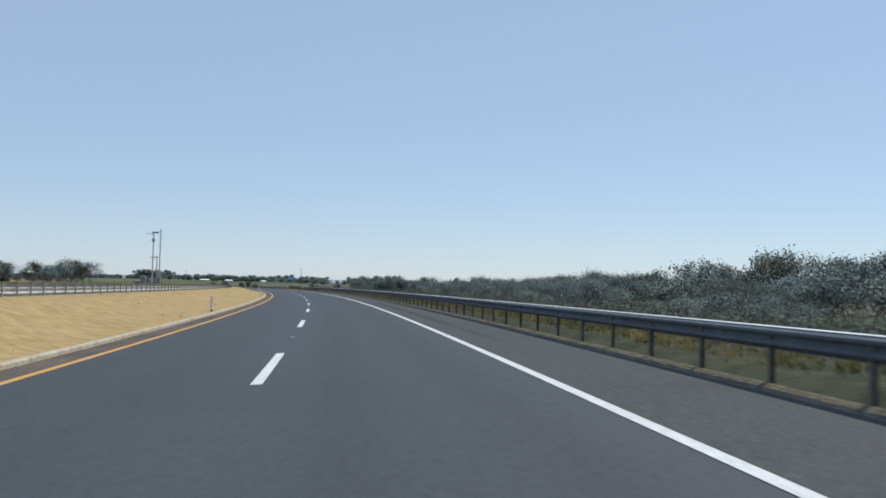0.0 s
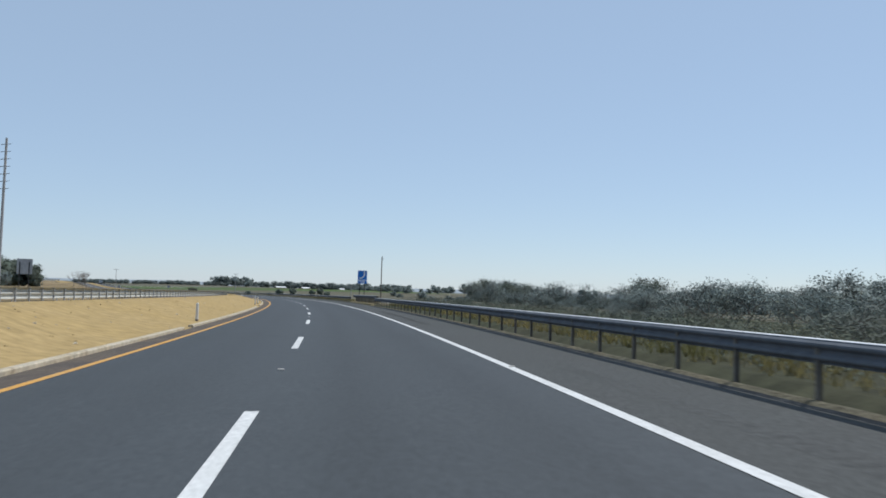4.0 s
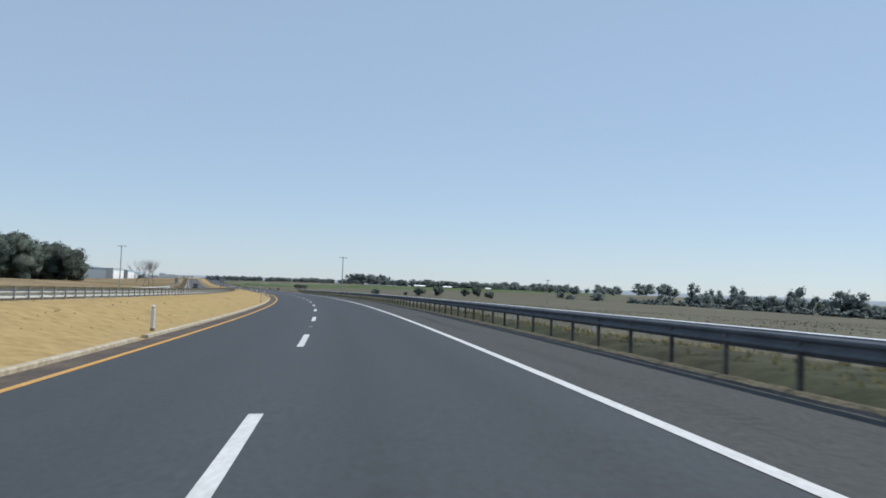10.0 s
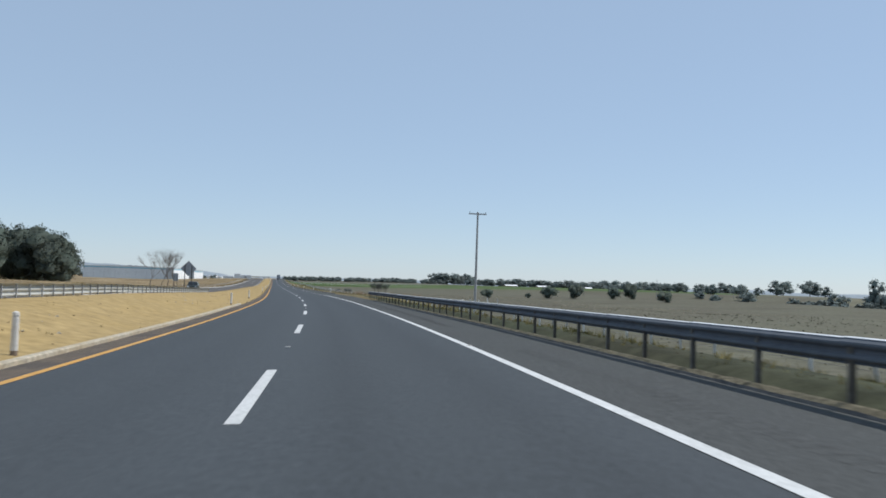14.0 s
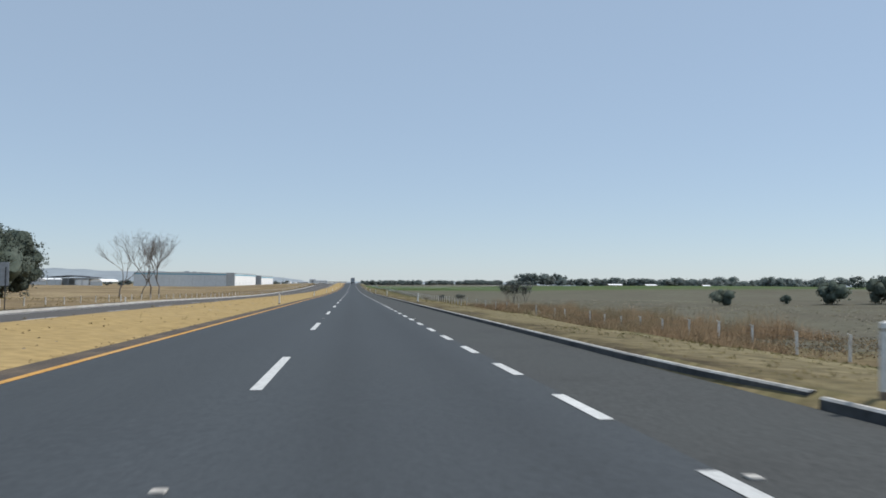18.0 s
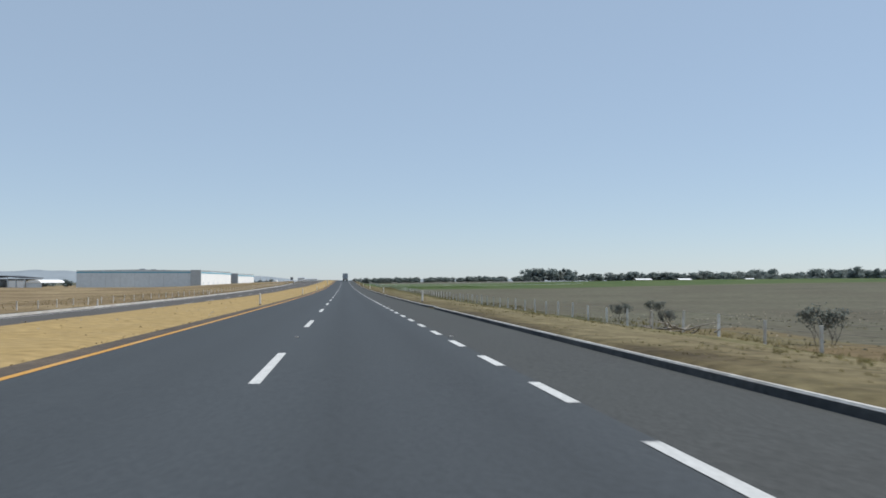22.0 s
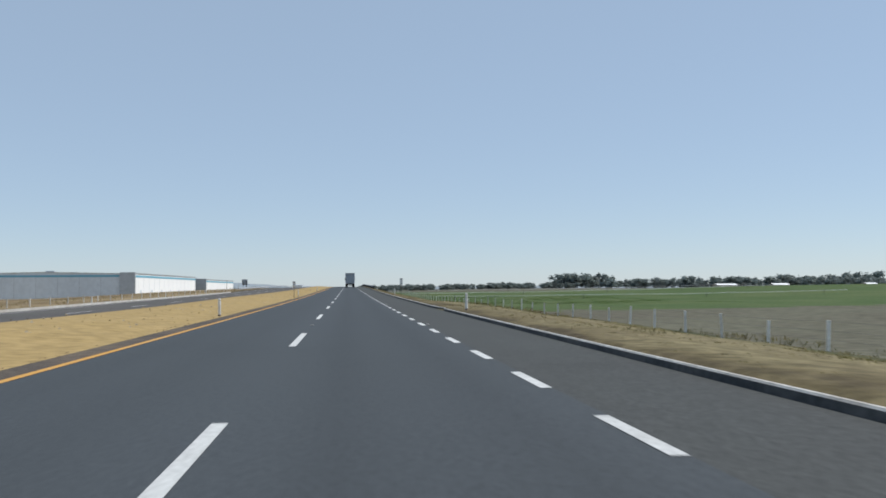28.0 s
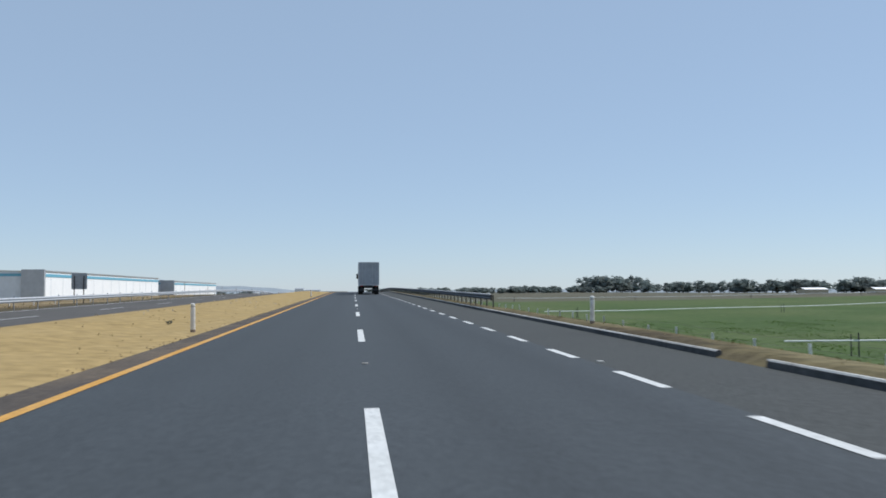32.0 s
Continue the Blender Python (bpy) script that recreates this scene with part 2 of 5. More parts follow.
def box(bm, x0, x1, y0, y1, z0, z1, bevel=0.0):
    r = bmesh.ops.create_cube(bm, size=1)["verts"]
    bmesh.ops.scale(bm, vec=(x1 - x0, y1 - y0, z1 - z0), verts=r)
    bmesh.ops.translate(bm, vec=((x0 + x1) / 2, (y0 + y1) / 2, (z0 + z1) / 2), verts=r)
    if bevel:
        e = list({e for v in r for e in v.link_edges})
        bmesh.ops.bevel(bm, geom=e, offset=bevel, segments=2, affect="EDGES", profile=0.6)


def box_mesh(name, material, x0, x1, y0, y1, z0, z1, bevel=0.0):
    bm = bmesh.new()
    box(bm, x0, x1, y0, y1, z0, z1, bevel)
    return bake(name, bm, material)


def tube(bm, a, b, r0, r1=None, sides=8, caps=True):
    a, b = Vector(a), Vector(b)
    d = b - a
    m = Matrix.Translation((a + b) / 2) @ d.to_track_quat("Z", "Y").to_matrix().to_4x4()
    bmesh.ops.create_cone(bm, cap_ends=caps, segments=sides, radius1=r0, radius2=r0 if r1 is None else r1, depth=d.length, matrix=m)


def tube_mesh(name, material, a, b, r0, r1=None, sides=10):
    bm = bmesh.new()
    tube(bm, a, b, r0, r1, sides)
    return bake(name, bm, material)


def sweep(name, s0, s1, step, profile, material, index=None, zoff=None):
    """A strip along the road with a cross-section of (l, z) points."""
    ss = np.linspace(s0, s1, max(2, int(round((s1 - s0) / step)) + 1))
    n = len(profile)
    verts, faces, idx = [], [], []
    for s in ss:
        dz = zoff(s) if zoff else 0.0
        verts += [at(s, l, z + dz) for l, z in profile]
    for i in range(len(ss) - 1):
        for j in range(n - 1):
            a = i * n + j
            faces.append((a, a + 1, a + n + 1, a + n))
            idx.append(index[j] if index else 0)
    return mesh(name, verts, faces, material, idx)


def smooth01(x):
    x = min(max(x, 0.0), 1.0)
    return x * x * (3 - 2 * x)


# ---- the lie of the land ----
def other_z(s):
    """Height of the opposite carriageway above this one."""
    return float(np.interp(s, (280, 450, 500, 560, 620, 680, 730, 775, 880, 960, 1010, 1065, 1300), (.76, .65, .55, .12, -.45, -.42, -.60, -.70, -.50, -.33, -.24, -.24, -.20)))


def crest(s):
    """Height of the median's far lip, which hides part of the opposite carriageway."""
    return float(np.interp(s, (280, 450, 500, 560, 600, 625, 700, 720, 850, 890, 970, 1000, 1080), (1.04, .96, .85, .48, .27, .25, .17, .09, .20, .37, .24, .33, .22)))


def land(s, l):
    """Height of the ground at s, l."""
    w = noise.noise((s * 0.11, l * 0.35, 3.0)) * 0.10 + noise.noise((s * 0.5, l * 0.9, 8.0)) * 0.04
    if l < 0:
        if l > -4.05:
            return -0.07
        zo = other_z(s)
        if l > -10.2:
            f = (-4.05 - l) / 6.15
            if f > .84:
                return crest(s) + (zo - .12 - crest(s)) * (f - .84) / .16
            return -0.03 + 0.02 * min(f * 8, 1) + (crest(s) + .01) * smooth01(f / .84) + w * math.sin(math.pi * f / .84) * 1.3
        if l > -20.3:
            return zo - 0.08
        rise = float(np.interp(s, (560, 640, 690, 760, 950, 1060, 1200), (1.2, .6, -.3, -1.25, -1.3, -1.2, -1.0)))
        f = smooth01((-20.3 - l) / 34)
        hollow = 2.8 * smooth01((s - 600) / 90) * smooth01((-40 - l) / 70)
        return (zo - 0.1) * (1 - f) + rise * f - hollow + w * 1.5
    if l < 5.9:
        return -0.07
    if l < 6.3:
        return -0.04 + 0.14 * (l - 5.9) / 0.4
    foot = -1.45 - .65 * smooth01((s - 1020) / 60) - .4 * smooth01((s - 540) / 40) * (1 - smooth01((s - 660) / 50))
    f = smooth01((l - 6.6) / (15 - 7.5 * smooth01((s - 975) / 30) - 9 * smooth01((s - 325) / 25) * (1 - smooth01((s - 520) / 40))))
    far = smooth01((l - 30) / 160)
    valley = smooth01((s - 150) / 200) * (1 - smooth01((s - 950) / 250)) * smooth01((l - 70) / 200)
    lift = smooth01((s - 480) / 160)
    return 0.13 * (1 - f) + foot * f - (1.2 - 2.2 * lift) * far + 2.3 * lift * smooth01((l - 40) / 300) - 6.9 * lift * (1 - smooth01((s - 960) / 90)) * smooth01((l - 140) / 200) - 1.6 * (1 - lift) * valley + w * min((l - 6.3) / 3, 1.6)


def ground_z(s, l):
    return land(s, l)


ROWS_S = [*range(-150, -60, 15), *np.arange(-60, 1290, 3.0), *range(1290, 1500, 15), *range(1500, 2700, 60)]
COLS_L = [-420, -330, -260, -200, -150, -115, -90, -70, -55, -45, -38, -32, -27, -24, -22, -20.9, -20.25, -10.3, -9.9, -9.3, -8.7, -8.1, -7.5, -6.9,
          -6.3, -5.8, -5.3, -4.9, -4.6, -4.3, -4.0, -2, 2, 5.7, 5.95, 6.3, 6.7, 7.2, 7.8, 8.5, 9.3, 10.2, 11.2, 12.4, 13.8, 15.4, 17, 18.7, 20, 21.4, 23,
          25.5, 29, 34, 41, 50, 62, 78, 100, 130, 170, 225, 300, 400]


def ground_kind(s, l):
    wob = noise.noise((s * 0.02, 5.0, l * 0.01)) * 6
    if l < -60:
        return 4
    if l < -20.3:
        return 4 if l < -24 else 1
    if l < 0:
        return 0
    if l < 6.3:
        return 0 if l < 5 else (7 if 204 < s < 231 else 2 if s < 526 else 7 if s < 600 else 1)
    if 198 < s < 234 and l < 12.5 + wob * .3:
        return 7
    if s < 330:
        return 2 if l < 60 else 3
    if s < 540:
        return 2 if l < 15 else 3
    if s < 600 and l < 6.75 + wob * .2 - max(0, s - 570) * .03:
        return 7
    if 585 + wob * 6 < s < 770 and 16 + wob < l < 33 + wob * 1.6 - (s - 600) * .04:
        return 8
    if l < (20.6 if s < 1000 else 9.0 + wob * .1 + 6.0 * (1 - smooth01((s - 1022) / 25))):
        return 1
    if 1009 + .16 * max(0.0, l - 20) + wob * .5 < s < 1235:
        return 5
    return 3


def build_ground():
    verts, faces, idx = [], [], []
    ns, nl = len(ROWS_S), len(COLS_L)
    for s in ROWS_S:
        for l in COLS_L:
            verts.append(at(s, l, ground_z(s, l)))
    for i in range(ns - 1):
        for j in range(nl - 1):
            a = i * nl + j
            faces.append((a, a + 1, a + nl + 1, a + nl))
            idx.append(ground_kind((ROWS_S[i] + ROWS_S[i + 1]) / 2, (COLS_L[j] + COLS_L[j + 1]) / 2))
    rim = [j for j in range(nl)] + [i * nl + nl - 1 for i in range(1, ns)] + [(ns - 1) * nl + j for j in range(nl - 2, -1, -1)] + [i * nl for i in range(ns - 2, 0, -1)]
    mid = at(1000, 0)
    prev = rim
    for radius, drop in ((2600, -14.0), (4700, -22.0)):
        ring = []
        for k in rim:
            d = Vector((verts[k].x - mid.x, verts[k].y - mid.y, 0))
            p = mid + d * (max(radius, d.length * 1.05) / d.length)
            ring.append(len(verts))
            verts.append(Vector((p.x, p.y, drop)))
        for q in range(len(rim)):
            r = (q + 1) % len(rim)
            faces.append((prev[r], prev[q], ring[q], ring[r]))
            idx.append(6)
        prev = ring
    me = mesh("ground", verts, faces, [soil, verge_soil, rough_soil, field_soil, left_soil, crop, far_land, verge_edge, brown_soil], idx, smooth=True)
    for key, values in (("side", [l for _ in ROWS_S for l in COLS_L]), ("run", [s for s in ROWS_S for _ in COLS_L])):
        att = me.attributes.new(key, "FLOAT", "POINT")
        att.data.foreach_set("value", np.array(list(values) + [0.0] * (len(verts) - ns * nl), dtype=np.float32))
    tagged(new("ground", me), "sandy median, dry grass verges and flat ploughed fields", "ground", kind="structure")


def banded_verge(m):
    """Bands along the verge: dark grit by the kerb, straw, olive grass, then the damp ditch, blurred into each other."""
    nt = m.node_tree
    n, link = nt.nodes, nt.links.new
    b = n["Principled BSDF"]
    side, run = n.new("ShaderNodeAttribute"), n.new("ShaderNodeAttribute")
    side.attribute_name, run.attribute_name = "side", "run"

    def calc(op, a, c):
        x = n.new("ShaderNodeMath")
        x.operation = op
        link(a, x.inputs[0])
        if isinstance(c, float):
            x.inputs[1].default_value = c
        else:
            link(c, x.inputs[1])
        return x.outputs[0]

    place = n.new("ShaderNodeCombineXYZ")
    link(calc("MULTIPLY", run.outputs["Fac"], .14), place.inputs[0])
    link(calc("MULTIPLY", side.outputs["Fac"], .75), place.inputs[1])
    streak = n.new("ShaderNodeTexNoise")
    streak.inputs["Scale"].default_value, streak.inputs["Detail"].default_value = 1.0, 6.0
    link(place.outputs[0], streak.inputs["Vector"])
    shifted = calc("ADD", side.outputs["Fac"], calc("MULTIPLY", calc("SUBTRACT", streak.outputs["Fac"], .5), 9.0))
    scale = n.new("ShaderNodeMapRange")
    scale.inputs["From Min"].default_value, scale.inputs["From Max"].default_value = 5.5, 23.5
    link(shifted, scale.inputs["Value"])
    ramp = n.new("ShaderNodeValToRGB")
    els = ramp.color_ramp.elements
    els[0].position, els[0].color = 0.0, (.105, .083, .053, 1)
    els[1].position, els[1].color = 1.0, (.075, .068, .046, 1)
    for at_, c in ((.06, (.15, .12, .067)), (.14, (.20, .164, .096)), (.30, (.225, .185, .108)), (.42, (.135, .122, .058)), (.55, (.165, .135, .070)), (.68, (.105, .100, .050)), (.85, (.060, .060, .034))):
        els.new(at_).color = (*c, 1)
    link(scale.outputs["Result"], ramp.inputs["Fac"])
    old = b.inputs["Base Color"].links[0].from_socket
    mul = n.new("ShaderNodeMix")
    mul.data_type, mul.blend_type = "RGBA", "MULTIPLY"
    mul.inputs[0].default_value = 1.0
    link(old, mul.inputs[6]), link(ramp.outputs["Color"], mul.inputs[7])
    link(mul.outputs[2], b.inputs["Base Color"])


banded_verge(verge_soil)
build_ground()

# ---- carriageways ----
def worn_lanes(m):
    """Slightly darker, smoother wheel tracks along the lanes, from the mesh's distance to the side."""
    nt = m.node_tree
    n, link = nt.nodes, nt.links.new
    b = n["Principled BSDF"]
    side = n.new("ShaderNodeAttribute")
    side.attribute_name = "side"
    ramp = n.new("ShaderNodeValToRGB")
    scale = n.new("ShaderNodeMapRange")
    scale.inputs["From Min"].default_value, scale.inputs["From Max"].default_value = -4.0, 4.0
    link(side.outputs["Fac"], scale.inputs["Value"])
    link(scale.outputs["Result"], ramp.inputs["Fac"])
    els = ramp.color_ramp.elements
    els[0].position, els[0].color = 0.0, (1.0, 1.0, 1.0, 1)
    els[1].position, els[1].color = 1.0, (.98, .98, .98, 1)
    for at_, v in ((.10, 1.0), (.17, .93), (.24, 1.0), (.34, .95), (.44, 1.04), (.5, 1.06), (.57, 1.0), (.63, .86), (.70, .96), (.76, .95), (.84, .84), (.91, .98)):
        e = els.new(at_)
        e.color = (v, v, v, 1)
    old = b.inputs["Base Color"].links[0].from_socket
    mul = n.new("ShaderNodeMix")
    mul.data_type, mul.blend_type = "RGBA", "MULTIPLY"
    mul.inputs[0].default_value = 1.0
    link(old, mul.inputs[6]), link(ramp.outputs["Color"], mul.inputs[7])
    link(mul.outputs[2], b.inputs["Base Color"])


worn_lanes(asphalt)
LANES = [(-4.12, -.06), (-4.10, 0)] + [(round(-3.5 + .25 * k, 3), .004 + .012 * (1 - abs(k - 14) / 14)) for k in range(29)] + [(3.62, .004), (5.0, 0), (5.93, -.005), (5.96, -.08)]
road = tagged(new("road", sweep("road", -150, 1560, 5, LANES,
    [edge_asphalt, asphalt, shoulder_asphalt], [0, 0] + [1] * 29 + [2, 2, 2])), "dark asphalt dual carriageway with a brownish hard shoulder", "road", kind="structure")
_side = road.data.attributes.new("side", "FLOAT", "POINT")
_side.data.foreach_set("value", np.tile(np.array([l for l, _ in LANES], dtype=np.float32), len(road.data.vertices) // len(LANES)))
opposite = tagged(new("opposite_road", sweep("opposite_road", -150, 1560, 8, [(-20.25, -.12), (-20.2, 0), (-15.2, .02), (-10.3, 0), (-10.25, -.14)],
    old_asphalt, zoff=other_z)), "grey asphalt carriageway for the other direction", "road", kind="structure")


def stripe(name, s0, s1, l, w, material, parent, step=4.0, z=.02, zoff=None, label=""):
    return part(name, sweep(name, s0, s1, step, [(l - w / 2, z), (l + w / 2, z)], material, zoff=zoff), parent, label=label)




def drifting(name, s0, s1, l_bend, l_straight, w, material, label):
    """An edge line that stands a little wider or narrower in the bend than on the straight."""
    ss = np.arange(s0, s1 + .1, 4.0)
    verts = []
    for s in ss:
        l = l_bend + (l_straight - l_bend) * smooth01((s - 515) / 50)
        verts += [at(s, l - w / 2, .010), at(s, l + w / 2, .010)]
    part(name, mesh(name, verts, [(2 * i, 2 * i + 1, 2 * i + 3, 2 * i + 2) for i in range(len(ss) - 1)], material), road, label=label)


drifting("edge_line", -150, 1500, -3.36, -3.43, .15, yellow_paint, "continuous yellow edge line")
drifting("edge_line", -150, 565, 3.69, 3.54, .15, white_paint, "continuous white edge line")
for _k in range(-3, 84):
    _s0 = 11.1 + 15 * _k
    stripe("lane_dash", _s0, _s0 + 5, 0.0, .15, white_paint, road, 2.5, z=.021)
for _s0, _gap, _n in ((.4 + 134 * 4.236, 4.236, 50), (779.0, 4, 1), (3.2 + 186 * 4.19, 4.19, 130)):
    for _k in range(_n):
        stripe("edge_dash", _s0 + _gap * _k, _s0 + _gap * _k + 1.95, 3.54, .15, white_paint, road, 2, z=.010)
stripe("edge_line", -150, 1500, -10.75, .15, white_paint, opposite, 8, z=.02, zoff=other_z)
stripe("edge_line", -150, 1500, -19.3, .15, white_paint, opposite, 8, z=.02, zoff=other_z)
for _k in range(-3, 84):
    stripe("lane_dash", 15 * _k, 15 * _k + 5, -15.1, .14, white_paint, opposite, 5, z=.035, zoff=other_z)


def build_rumble():
    """Short grooves pressed into the hard shoulder."""
    verts, faces = [], []
    for k in range(0, 1900):
        s = -20 + k * 0.3
        if s > 545:
            break
        w = noise.noise((s * 0.05, 1.0, 2.0))
        if w < -0.05:
            continue
        a = len(verts)
        verts += [at(s, 4.42, .0015), at(s, 4.74, .0005), at(s + .13, 4.74, .0005), at(s + .13, 4.42, .0015)]
        faces.append((a, a + 1, a + 2, a + 3))
    part("rumble_strip", mesh("rumble_strip", [v + Vector((0, 0, .002)) for v in verts], faces, mat("groove", (.0590, .061, .0585), .95, spread=.3, fine=10, bump=.3)), road, label="row of dark grooves in the shoulder", kind="stuff")


build_rumble()


def stud_mesh():
    bm = bmesh.new()
    box(bm, -.05, .05, -.05, .05, 0, .020, .008)
    return bake("road_stud", bm, concrete)


_stud = stud_mesh()
for _k in range(0, 40):
    for _l in (0.0, 3.74):
        part("road_stud", _stud, road, spot(20.9 + 30 * _k, _l, .016 if _l == 0 else .004))


# ---- kerbs ----
def kerb(s0, s1, l0, l1, h, material, label, top=None):
    b = .025
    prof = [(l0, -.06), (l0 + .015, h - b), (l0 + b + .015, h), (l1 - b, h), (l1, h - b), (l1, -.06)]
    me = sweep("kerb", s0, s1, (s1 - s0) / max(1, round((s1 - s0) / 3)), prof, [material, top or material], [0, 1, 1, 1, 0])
    ob = new("kerb", me)
    n = len(prof)
    bm = bmesh.new()
    bm.from_mesh(me)
    bm.verts.ensure_lookup_table()
    bm.faces.new([bm.verts[i] for i in range(n)])
    bm.faces.new([bm.verts[len(bm.verts) - 1 - i] for i in range(n)])
    bmesh.ops.recalc_face_normals(bm, faces=bm.faces)
    bm.to_mesh(me)
    bm.free()
    return tagged(ob, label, "kerb", "kerbs", "structure")


_LEFT = "pale weathered concrete kerb between asphalt and sandy median"
for _a, _b in ((-150, 88), (89, 158), (160, 205), (213, 262), (263, 345), (346.2, 436), (439, 512)):
    kerb(_a, _b, -4.40, -4.20, .07, pale_concrete, _LEFT)
def berm(s0, s1, seed):
    """A ragged strip of grit and broken asphalt along the shoulder's edge."""
    rows = np.arange(s0, s1, .35)
    verts, faces, idx = [], [], []
    for s in rows:
        a, c, d = (noise.noise((s * q, seed, 0)) for q in (1.9, 3.1, .6))
        for l, z in ((5.80 + .03 * a, -.02), (5.84 + .03 * a, .03 + .012 * c), (5.93 + .03 * c, .055 + .02 * a), (6.01 + .03 * d, .055 + .02 * c), (6.10 + .05 * d, .03 + .02 * a), (6.24 + .06 * a, -.01)):
            e = min(1.0, (s - s0) / 1.5, (s1 - s) / 1.5)
            verts.append(at(s, l, z * e - .06 * (1 - e)))
    for i in range(len(rows) - 1):
        for j in range(5):
            q = i * 6 + j
            faces.append((q, q + 1, q + 7, q + 6))
            idx.append(1 if j == 0 else 0)
    # the roadward face gets the same shade-dark concrete
    ob = new("kerb", mesh("kerb", verts, faces, [berm_soil, dark_concrete], idx))
    return tagged(ob, "low ragged kerb of grit and old asphalt under a crash barrier", "kerb", "kerbs", "structure")


for _k, (_a, _b) in enumerate(((-150, 204), (212, 526))):
    berm(_a, _b, 3.0 + _k)


def flared(s0, s1):
    """A kerb whose near end turns out behind the one before it."""
    ob = kerb(s0, s1, 5.96, 6.08, .115, dark_concrete, "concrete kerb beside grass, face coloured dark as shade, top pale as sunlit", concrete)
    if s0 < 580 or s0 > 1050:
        return
    me = ob.data
    for v in me.vertices:
        s, l = along(v.co.x, v.co.y)
        if s < s0 + 9:
            k = s0 + (s - s0)
            w = 1 - smooth01((s - s0) / 4.5)
            p = at(k, l + .16 * w)
            v.co.x, v.co.y, v.co.z = p.x, p.y, v.co.z + .01 * w


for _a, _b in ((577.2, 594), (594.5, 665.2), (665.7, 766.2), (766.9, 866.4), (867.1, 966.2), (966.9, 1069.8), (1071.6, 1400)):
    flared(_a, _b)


# ---- crash barriers ----
def beam_mesh(length, face, lip, tall=1.0, deep=1.0):
    prof = [(.015, .0), (.0, .012), (.006, .03), (.055, .055), (.062, .075), (.055, .10), (.014, .135), (.010, .155), (.014, .175), (.055, .21), (.062, .235), (.055, .255), (.008, .285), (.0, .303), (-.012, .312), (-.065, .314)]
    verts, faces = [], []
    n = len(prof)
    for back in (0, 1):
        for y in (-length / 2 - .08, length / 2 + .08):
            verts += [(-x * deep + .006 * back, y, z * tall + max(0, 1 - tall) * .311) for x, z in prof]
    idx = []
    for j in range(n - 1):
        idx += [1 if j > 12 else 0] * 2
        faces.append((j, j + n, j + n + 1, j + 1))
        faces.append((2 * n + j, 2 * n + j + 1, 3 * n + j + 1, 3 * n + j))
    for e in (0, n - 1):
        faces.append((e, e + 2 * n, e + 3 * n, e + n))
        idx.append(1)
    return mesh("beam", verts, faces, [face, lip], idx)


def post_mesh(top, wide=.07, deep=.085, foot=-.3, material=None):
    bm = bmesh.new()
    w, d, t = wide / 2, deep / 2, .012
    box(bm, -d, -d + t, -w, w, foot, top)
    box(bm, d - t, d, -w, w, foot, top)
    box(bm, -d + t, d - t, -t / 2, t / 2, foot, top)
    return bake("post", bm, material or post_steel)


def spacer_mesh(wide):
    bm = bmesh.new()
    box(bm, -.05, .05, -wide / 2, wide / 2, .42, .70)
    return bake("spacer", bm, post_steel)


# face coloured dark as shade, top lip near white as sunlight
_beam4 = beam_mesh(4.0, shaded_steel, sunlit_lip, .86)
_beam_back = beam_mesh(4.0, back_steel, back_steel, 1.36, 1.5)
_beam_mid = beam_mesh(4.0, steel, steel)
_post = post_mesh(.68, .06, .06)
_post_wide = post_mesh(.68, .18, .15)
_spacer = spacer_mesh(.07)
_post_thin = post_mesh(.83, .05, .05, material=sign_back)


def barrier(s0, s1, l, z, gap, face, label, posts=None, zoff=None, spaced=True, beam=None, first=None, inset=0.0, panel=4.0):
    """A W-beam rail on posts. face -1: the beam is on the posts' left side."""
    t = thing("crash_barrier", label, "crash barrier", spot((s0 + s1) / 2, l, z + (zoff((s0 + s1) / 2) if zoff else 0)), "crash barriers")
    inv = t.matrix_basis.inverted()
    turn = 0 if face < 0 else 180
    k = s0
    while k < s1 - .1:
        e = min(k + panel, s1)
        m = (k + e) / 2
        dz = zoff(m) if zoff else 0
        pm = inv @ spot(m, l + face * (.17 if spaced else .05), z + dz + .42, turn) @ Matrix.Diagonal((1, (e - k) / 4, 1, 1))
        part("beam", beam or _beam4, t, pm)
        k += panel
    k = s0 + .4 if first is None else first
    while k < s1:
        dz = zoff(k) if zoff else 0
        pm = inv @ spot(k, l - inset, z + dz, turn)
        p = part("post", posts or _post, t, pm)
        if spaced:
            part("spacer", _spacer, p, Matrix.Translation((-.10, 0, 0)))
        k += gap
    return t


_BL = "galvanised steel crash barrier on weathered posts along the shoulder"
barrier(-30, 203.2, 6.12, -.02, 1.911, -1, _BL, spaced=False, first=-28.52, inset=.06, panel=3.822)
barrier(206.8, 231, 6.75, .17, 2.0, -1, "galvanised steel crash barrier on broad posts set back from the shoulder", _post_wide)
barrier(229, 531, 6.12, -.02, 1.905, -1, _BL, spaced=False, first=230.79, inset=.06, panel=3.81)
barrier(1098, 1300, 6.55, .05, 2.0, -1, "galvanised steel crash barrier leading up to a crest")
_BO = "steel crash barrier on the higher opposite carriageway, seen from behind"
barrier(-60, 335, -9.75, -.10, 1.42, -1, _BO, _post_thin, other_z, False, _beam_back)
barrier(332, 553, -9.75, -.10, 1.42, -1, _BO, _post_thin, other_z, False, _beam_back)
barrier(-60, 480, -20.9, 0, 4.0, 1, "steel crash barrier along the far edge of the opposite carriageway", _post_thin, other_z, False, _beam_back)
barrier(1100, 1400, -20.9, 0, 4.0, 1, "steel crash barrier along the opposite carriageway near a crest", _post_thin, other_z, False, _beam_mid)


